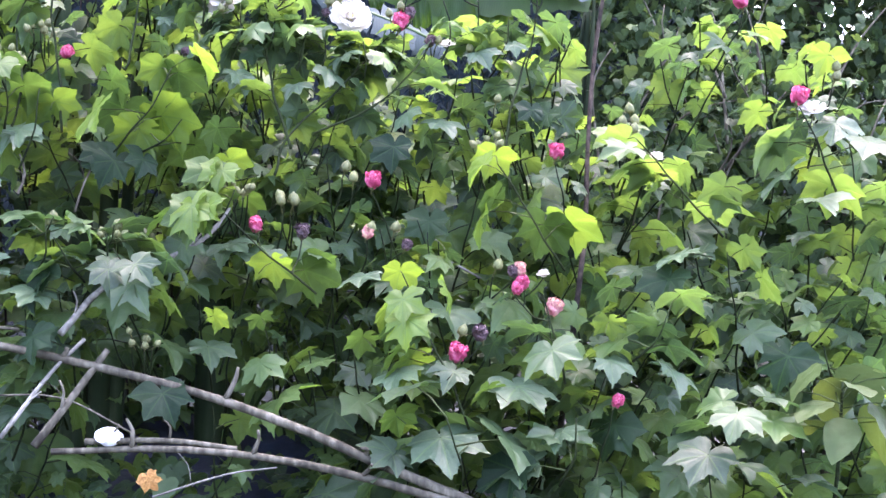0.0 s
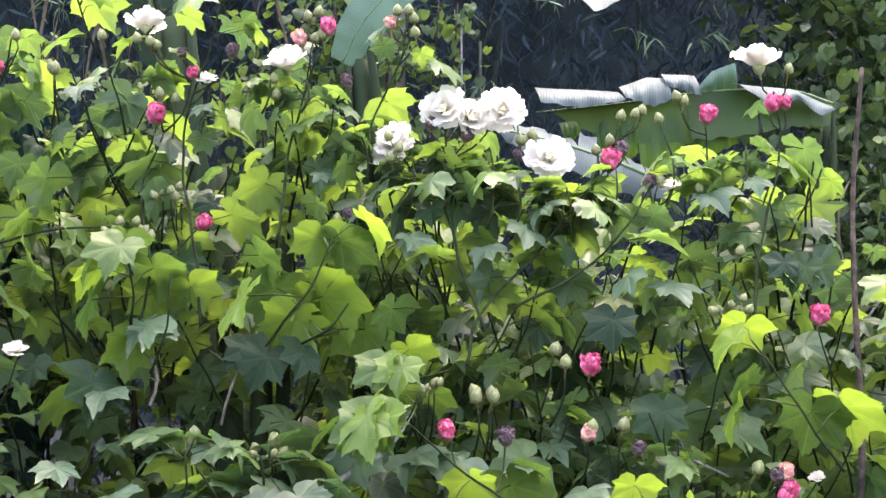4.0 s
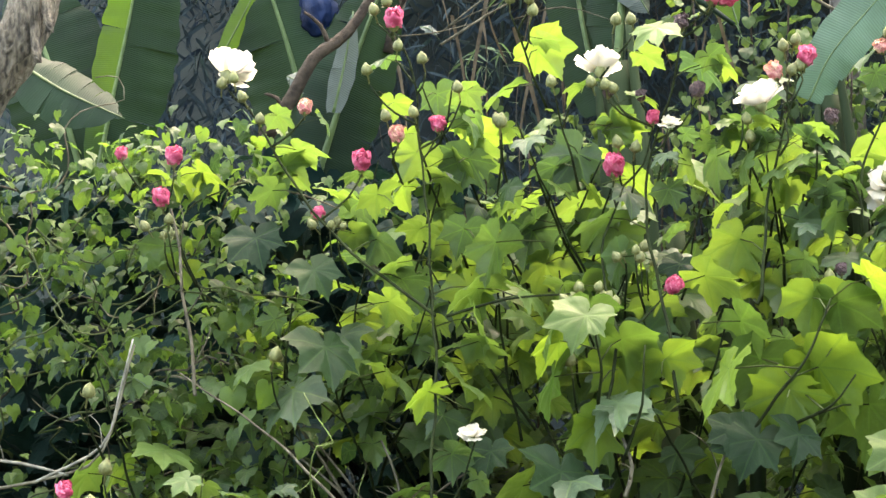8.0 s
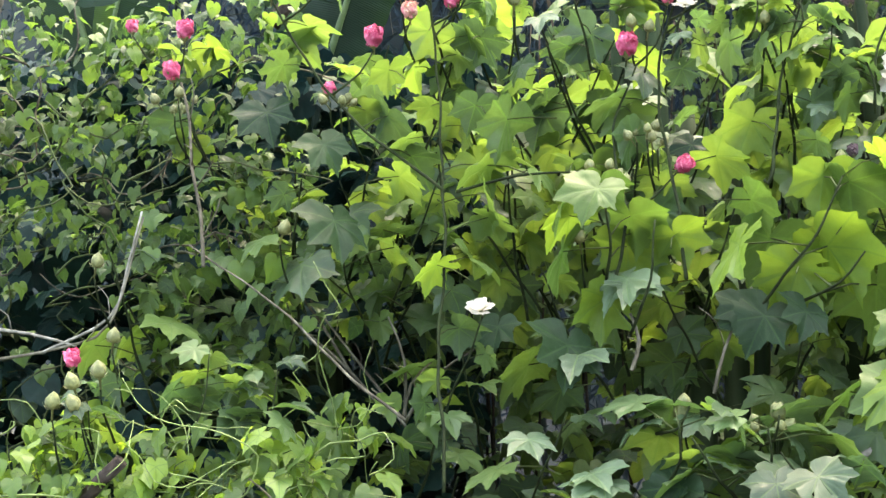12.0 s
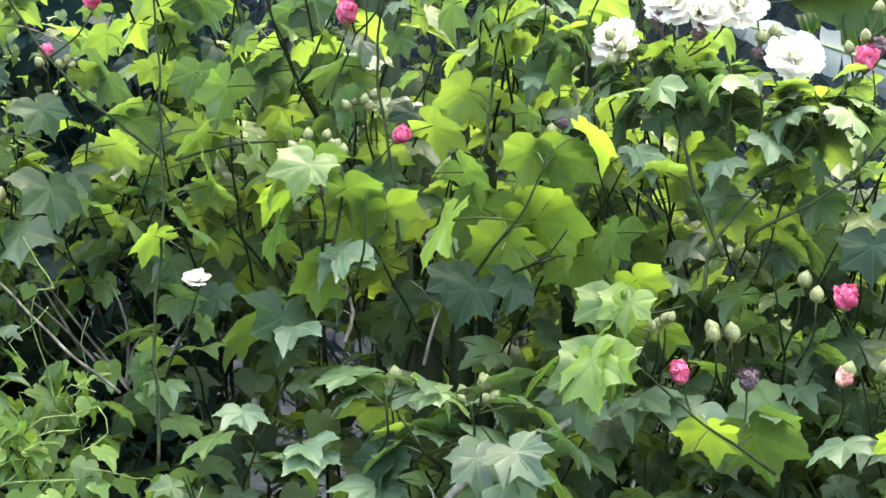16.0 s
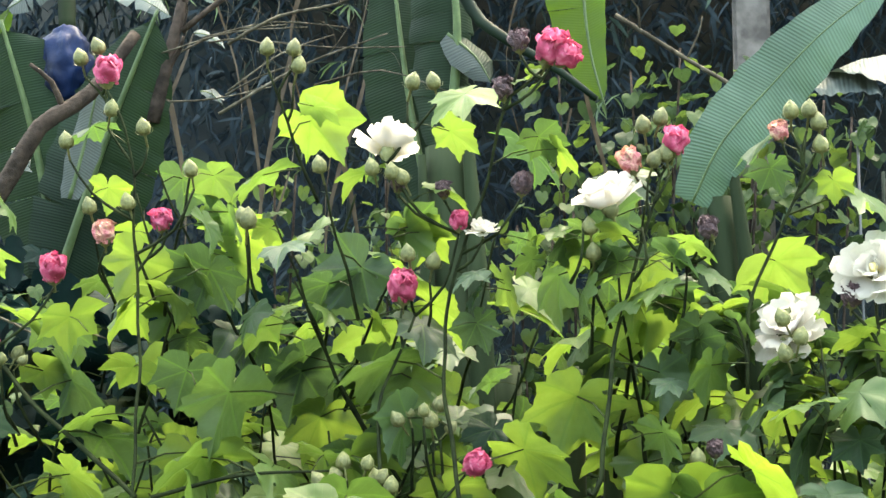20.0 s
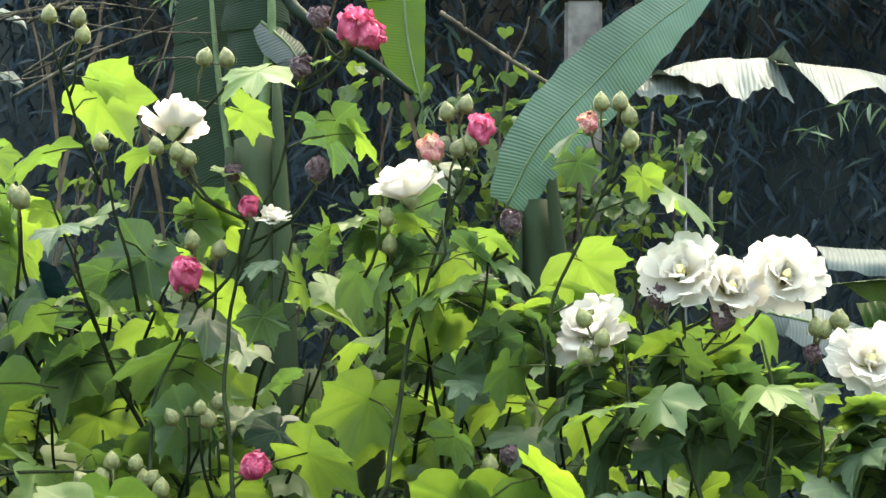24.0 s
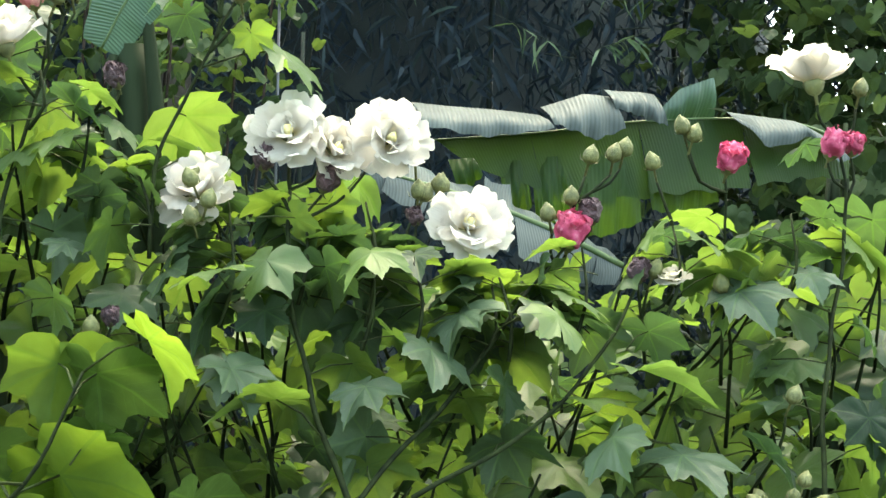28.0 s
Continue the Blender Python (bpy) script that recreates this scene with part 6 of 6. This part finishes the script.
stick("pale dead branch by the trunk", [(-1.527, -0.100, 1.335), (-1.373, -0.100, 1.315), (-1.262, -0.100, 1.287)], 0.006, 0.004, M_PALE, 1)
stick("thin dead twig by the trunk", [(-1.499, -0.100, 1.250), (-1.303, -0.100, 1.283), (-1.179, -0.100, 1.340), (-1.097, -0.100, 1.582)], 0.005, 0.003, None, 1)
stick("bleached dead twigs beside the thin tree", [(1.811, 0.200, 1.329), (1.856, 0.200, 1.407), (1.902, 0.200, 1.469)], 0.006, 0.003, M_PALE, 2)
stick("bleached dead twig across the leaves", [(1.289, -0.100, 1.099), (1.352, -0.100, 1.075), (1.426, -0.100, 1.039)], 0.006, 0.004, M_PALE, 1)
stick("thick brown limb curving up behind the hedge", [(-0.969, 0.500, 2.117), (-0.878, 0.500, 2.240), (-0.822, 0.500, 2.335), (-0.737, 0.550, 2.412), (-0.662, 0.600, 2.544)], 0.028, 0.016, M_DARKWOOD, 2)
for k in range(9):
    a = V((-0.494, 0.600, 2.479)) + V((rng.uniform(-0.2, 0.2), rng.uniform(0, 0.2), rng.uniform(-0.05, 0.1)))
    b = a + V((rng.uniform(0.15, 0.35), 0, rng.uniform(-0.05, 0.12)))
    stick("fine bare grey twig behind the blooms", [a, (a + b) / 2 + V((0, 0, rng.uniform(-0.03, 0.04))), b], 0.003, 0.0015, None, 2)

stick("short brown cut stub leaning in the vines", [(-1.2, -0.42, 0.86), (-1.106, -0.42, 0.978), (-1.024, -0.42, 1.057)], 0.024, 0.02, M_DARKWOOD, 0)

# ---- litter under the hedge ----
sheet = thing("dark_tarp", V((0.4, 0.3, 0.1)), "dark navy plastic sheet lying in the shade", "tarp")
vv = [(x * 0.05 + 0.0, 0.1 + y * 0.05, 0.18 + 0.28 * y / 14 + 0.04 * noise.noise(V((x * 0.3, y * 0.3, 1)))) for y in range(15) for x in range(22)]
ff = [(y * 22 + x, y * 22 + x + 1, (y + 1) * 22 + x + 1, (y + 1) * 22 + x) for y in range(14) for x in range(21)]
under(sheet, "sheet", mesh_of("sheet", vv, ff, [M_NAVY]))
bagw = thing("plastic_bag", V((0.347, -0.655, 0.453)), "crumpled white plastic bag lying under the branches", "bag")
under(bagw, "bag", bag_mesh("bag", (0.334, -0.600, 0.58), 0.036, 0.026, M_PLASTIC, 8))

M_ORANGE = surface_material("dead_orange_leaf", [(0.3, (0.2, 0.09, 0.02)), (0.7, (0.42, 0.22, 0.06))], 8, 0.8, 0.5, 0.01, share=0.2, glow=(0.5, 0.25, 0.05))
fallen = thing("fallen_leaf", V((0.473, -0.647, 0.470)), "dead orange-brown leaf caught between the cut branches", "leaf")
lv, lf, lu, lm = leaf_data(77, LOBES, 30, 0.5, 0.4, 0.3, 0.1)
under(fallen, "blade", mesh_of("blade", lv, lf, [M_ORANGE]), place(V((0.447, -0.641, 0.484)), 165, 0.045, -55, 35))
under_leaves = [leaf_data(500 + i, HEART if i % 2 else LOBES, t, 0.25, 0.1, 0.7, 0.25) for i, t in enumerate((10, 30, 50, 70))]
weeds = tagged(thing("undergrowth", V((0.6, 1.0, 0)), "shaded weeds and seedlings behind the hedge foot", "undergrowth"), kind="stuff")
poses = []
for _ in range(4200):
    p = V((rng.uniform(-2.2, 3.4), rng.uniform(0.55, 1.7), 0))
    p.z = rng.uniform(0.03, 1.6) * (0.65 + 0.35 * (p.y - 0.55))
    poses.append((rng.randrange(4), place(p, rng.uniform(0, 360), rng.uniform(0.05, 0.1), rng.uniform(-20, 20), rng.uniform(-20, 20))))
leaf_mass(weeds, "weed_leaves", under_leaves, poses, [M_LEAF_ALL, M_PETIOLE])

# ---- broad-leaved weed ----
OVATE = ((0, 1.0), (10, 0.9), (25, 0.74), (45, 0.6), (70, 0.52), (100, 0.5), (130, 0.48), (160, 0.44), (180, 0.4))
M_WEED = leaf_material("broad_weed_leaf", [(0.0, (0.03, 0.05, 0.02)), (1.0, (0.055, 0.08, 0.03))], (0.13, 0.18, 0.024), share=0.35, veins=False, rough=0.5, gloss=0.12)
broad = thing("broad_leaf_weed", V((2.407, -0.717, 0.561)), "broad-leaved weed with long pale leaf stalks", "weed")
hub = V((2.408, -0.657, 0.699))
under(broad, "stem", tube("stem", [hub + V((0.03, 0.15, -0.45)), hub + V((0.01, 0.04, -0.2)), hub + V((0, 0, 0.1))], 0.008, 0.004, M_STEM))
wm = [mesh_of("leaf", *[q for q in leaf_data(600 + i, OVATE, t, 0.2, 0.15, 1.1, 0.25, rough=0.03)[:2]], [M_WEED]) for i, t in enumerate((15, 40, 60))]
for k in range(13):
    under(broad, "leaf", wm[k % 3], place(hub + V((0, 0, 0.012 * k - 0.06)), 137.5 * k + 20, rng.uniform(0.1, 0.14), rng.uniform(-10, 15), rng.uniform(-15, 15)))

# ---- torn pale leaf ends and a small bush behind ----
for k, (a, b, w) in enumerate((((-0.808, 0.900, 2.715), (-0.691, 0.900, 2.664), 0.03), ((-0.657, 0.950, 2.726), (-0.593, 0.950, 2.695), 0.012), ((-0.632, 0.900, 2.621), (-0.563, 0.900, 2.584), 0.016), ((-0.600, 0.850, 2.477), (-0.545, 0.850, 2.438), 0.016),
                              ((-1.050, 0.850, 2.682), (-0.934, 0.850, 2.721), 0.04), ((-0.923, 0.600, 2.312), (-0.879, 0.600, 2.266), 0.03))):
    banana_leaf(br if k < 4 else bs, [a, (V(a) + V(b)) / 2 + V((0, 0, 0.012)), b], w, (0.2, -0.8, 0.6), (15, 20), (M_BLADE_SKY_PALE, M_BLADE_SKY_PALE), 3, 60 + k, 0.002, "", (1, 1), 0.012)
stick("dark brown sapling stem behind the hedge", [(-0.673, 0.750, 2.390), (-0.625, 0.750, 2.592), (-0.598, 0.800, 2.791)], 0.02, 0.014, M_DARKWOOD, 2)
stick("brown bare branch slanting up behind blooms", [(-0.612, 0.750, 2.586), (-0.491, 0.750, 2.674), (-0.356, 0.800, 2.766)], 0.009, 0.005, M_DARKWOOD, 3)
stick("grey bare branch slanting up behind blooms", [(-0.501, 0.720, 2.546), (-0.395, 0.720, 2.601), (-0.266, 0.720, 2.623), (-0.185, 0.720, 2.658)], 0.005, 0.003, None, 3)
stick("fine grey branch behind the white flower", [(-0.513, 0.700, 2.392), (-0.339, 0.700, 2.487), (-0.155, 0.700, 2.550)], 0.005, 0.002, None, 3)
M_BUSH = leaf_material("bush_leaf", [(0.0, (0.028, 0.05, 0.022)), (1.0, (0.075, 0.115, 0.04))], (0.12, 0.19, 0.028), share=0.4, island=True, veins=False, gloss=0.15)


def small_bush(label, x0, x1, y0, y1, low, high, branches, leaves, size):
    """A bush of thin branches that carry small leaves over their upper half."""
    ob = thing("small_bush", V(((x0 + x1) / 2, (y0 + y1) / 2, 0)), label, "bush")
    poses = []
    for k in range(branches):
        b = V((rng.uniform(x0, x1), rng.uniform(y0, y1), 0.0))
        e = V((b.x + rng.uniform(-0.2, 0.2), b.y, rng.uniform(low, high)))
        under(ob, "branch", tube("branch", [b, (b + e) / 2 + V((rng.uniform(-0.06, 0.06), 0, 0)), e], 0.006, 0.003, M_DARKWOOD, 5, 0.1))
        for _ in range(leaves):
            q = b.lerp(e, rng.uniform(0.55, 1.0)) + V((rng.gauss(0, 0.06), rng.gauss(0, 0.05), rng.gauss(0, 0.05)))
            poses.append((rng.randrange(3), place(q, rng.uniform(0, 360), rng.uniform(*size), rng.uniform(-30, 30))))
    leaf_mass(ob, "foliage", TREE_LEAVES, poses, [M_BUSH, M_PETIOLE])


small_bush("small-leaved green bush between banana plants", 0.25, 0.65, 1.15, 1.4, 2.1, 2.65, 14, 130, (0.02, 0.034))
small_bush("low small-leaved bush behind the hedge top", -0.65, 0.15, 1.0, 1.25, 1.9, 2.4, 16, 90, (0.016, 0.03))
stick("blue-grey bare branch slanting down in the bush", [(0.3, 1.0, 2.65), (0.454, 1.0, 2.544), (0.568, 1.0, 2.471)], 0.007, 0.006, None, 2)
litter = tagged(thing("ground_weeds", V((0.4, 0.1, 0)), "low weeds and seedlings under the cut branches", "undergrowth"), kind="stuff")
poses = []
for _ in range(700):
    p = V((rng.uniform(-0.6, 1.2), rng.uniform(-0.35, 0.6), rng.uniform(0.02, 0.4)))
    poses.append((rng.randrange(4), place(p, rng.uniform(0, 360), rng.uniform(0.03, 0.07), rng.uniform(-20, 20), rng.uniform(-20, 20))))
leaf_mass(litter, "weed_leaves", under_leaves, poses, [M_LEAF_ALL, M_PETIOLE])

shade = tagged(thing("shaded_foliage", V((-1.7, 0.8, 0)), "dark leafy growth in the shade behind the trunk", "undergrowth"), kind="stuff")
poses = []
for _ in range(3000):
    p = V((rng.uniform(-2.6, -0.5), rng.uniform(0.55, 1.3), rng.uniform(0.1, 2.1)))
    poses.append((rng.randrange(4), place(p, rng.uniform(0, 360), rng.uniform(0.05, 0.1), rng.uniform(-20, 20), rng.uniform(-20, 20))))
# Leaf colour darkened to carry the shade behind the trunk.
M_SHADE_LEAF = leaf_material("shade_toned_leaf", [(0.0, (0.004, 0.014, 0.012)), (1.0, (0.01, 0.028, 0.022))], (0.01, 0.03, 0.02), share=0.2, island=True, veins=False, rough=0.6, gloss=0.1)
leaf_mass(shade, "shaded_leaves", under_leaves, poses, [M_SHADE_LEAF, M_PETIOLE])
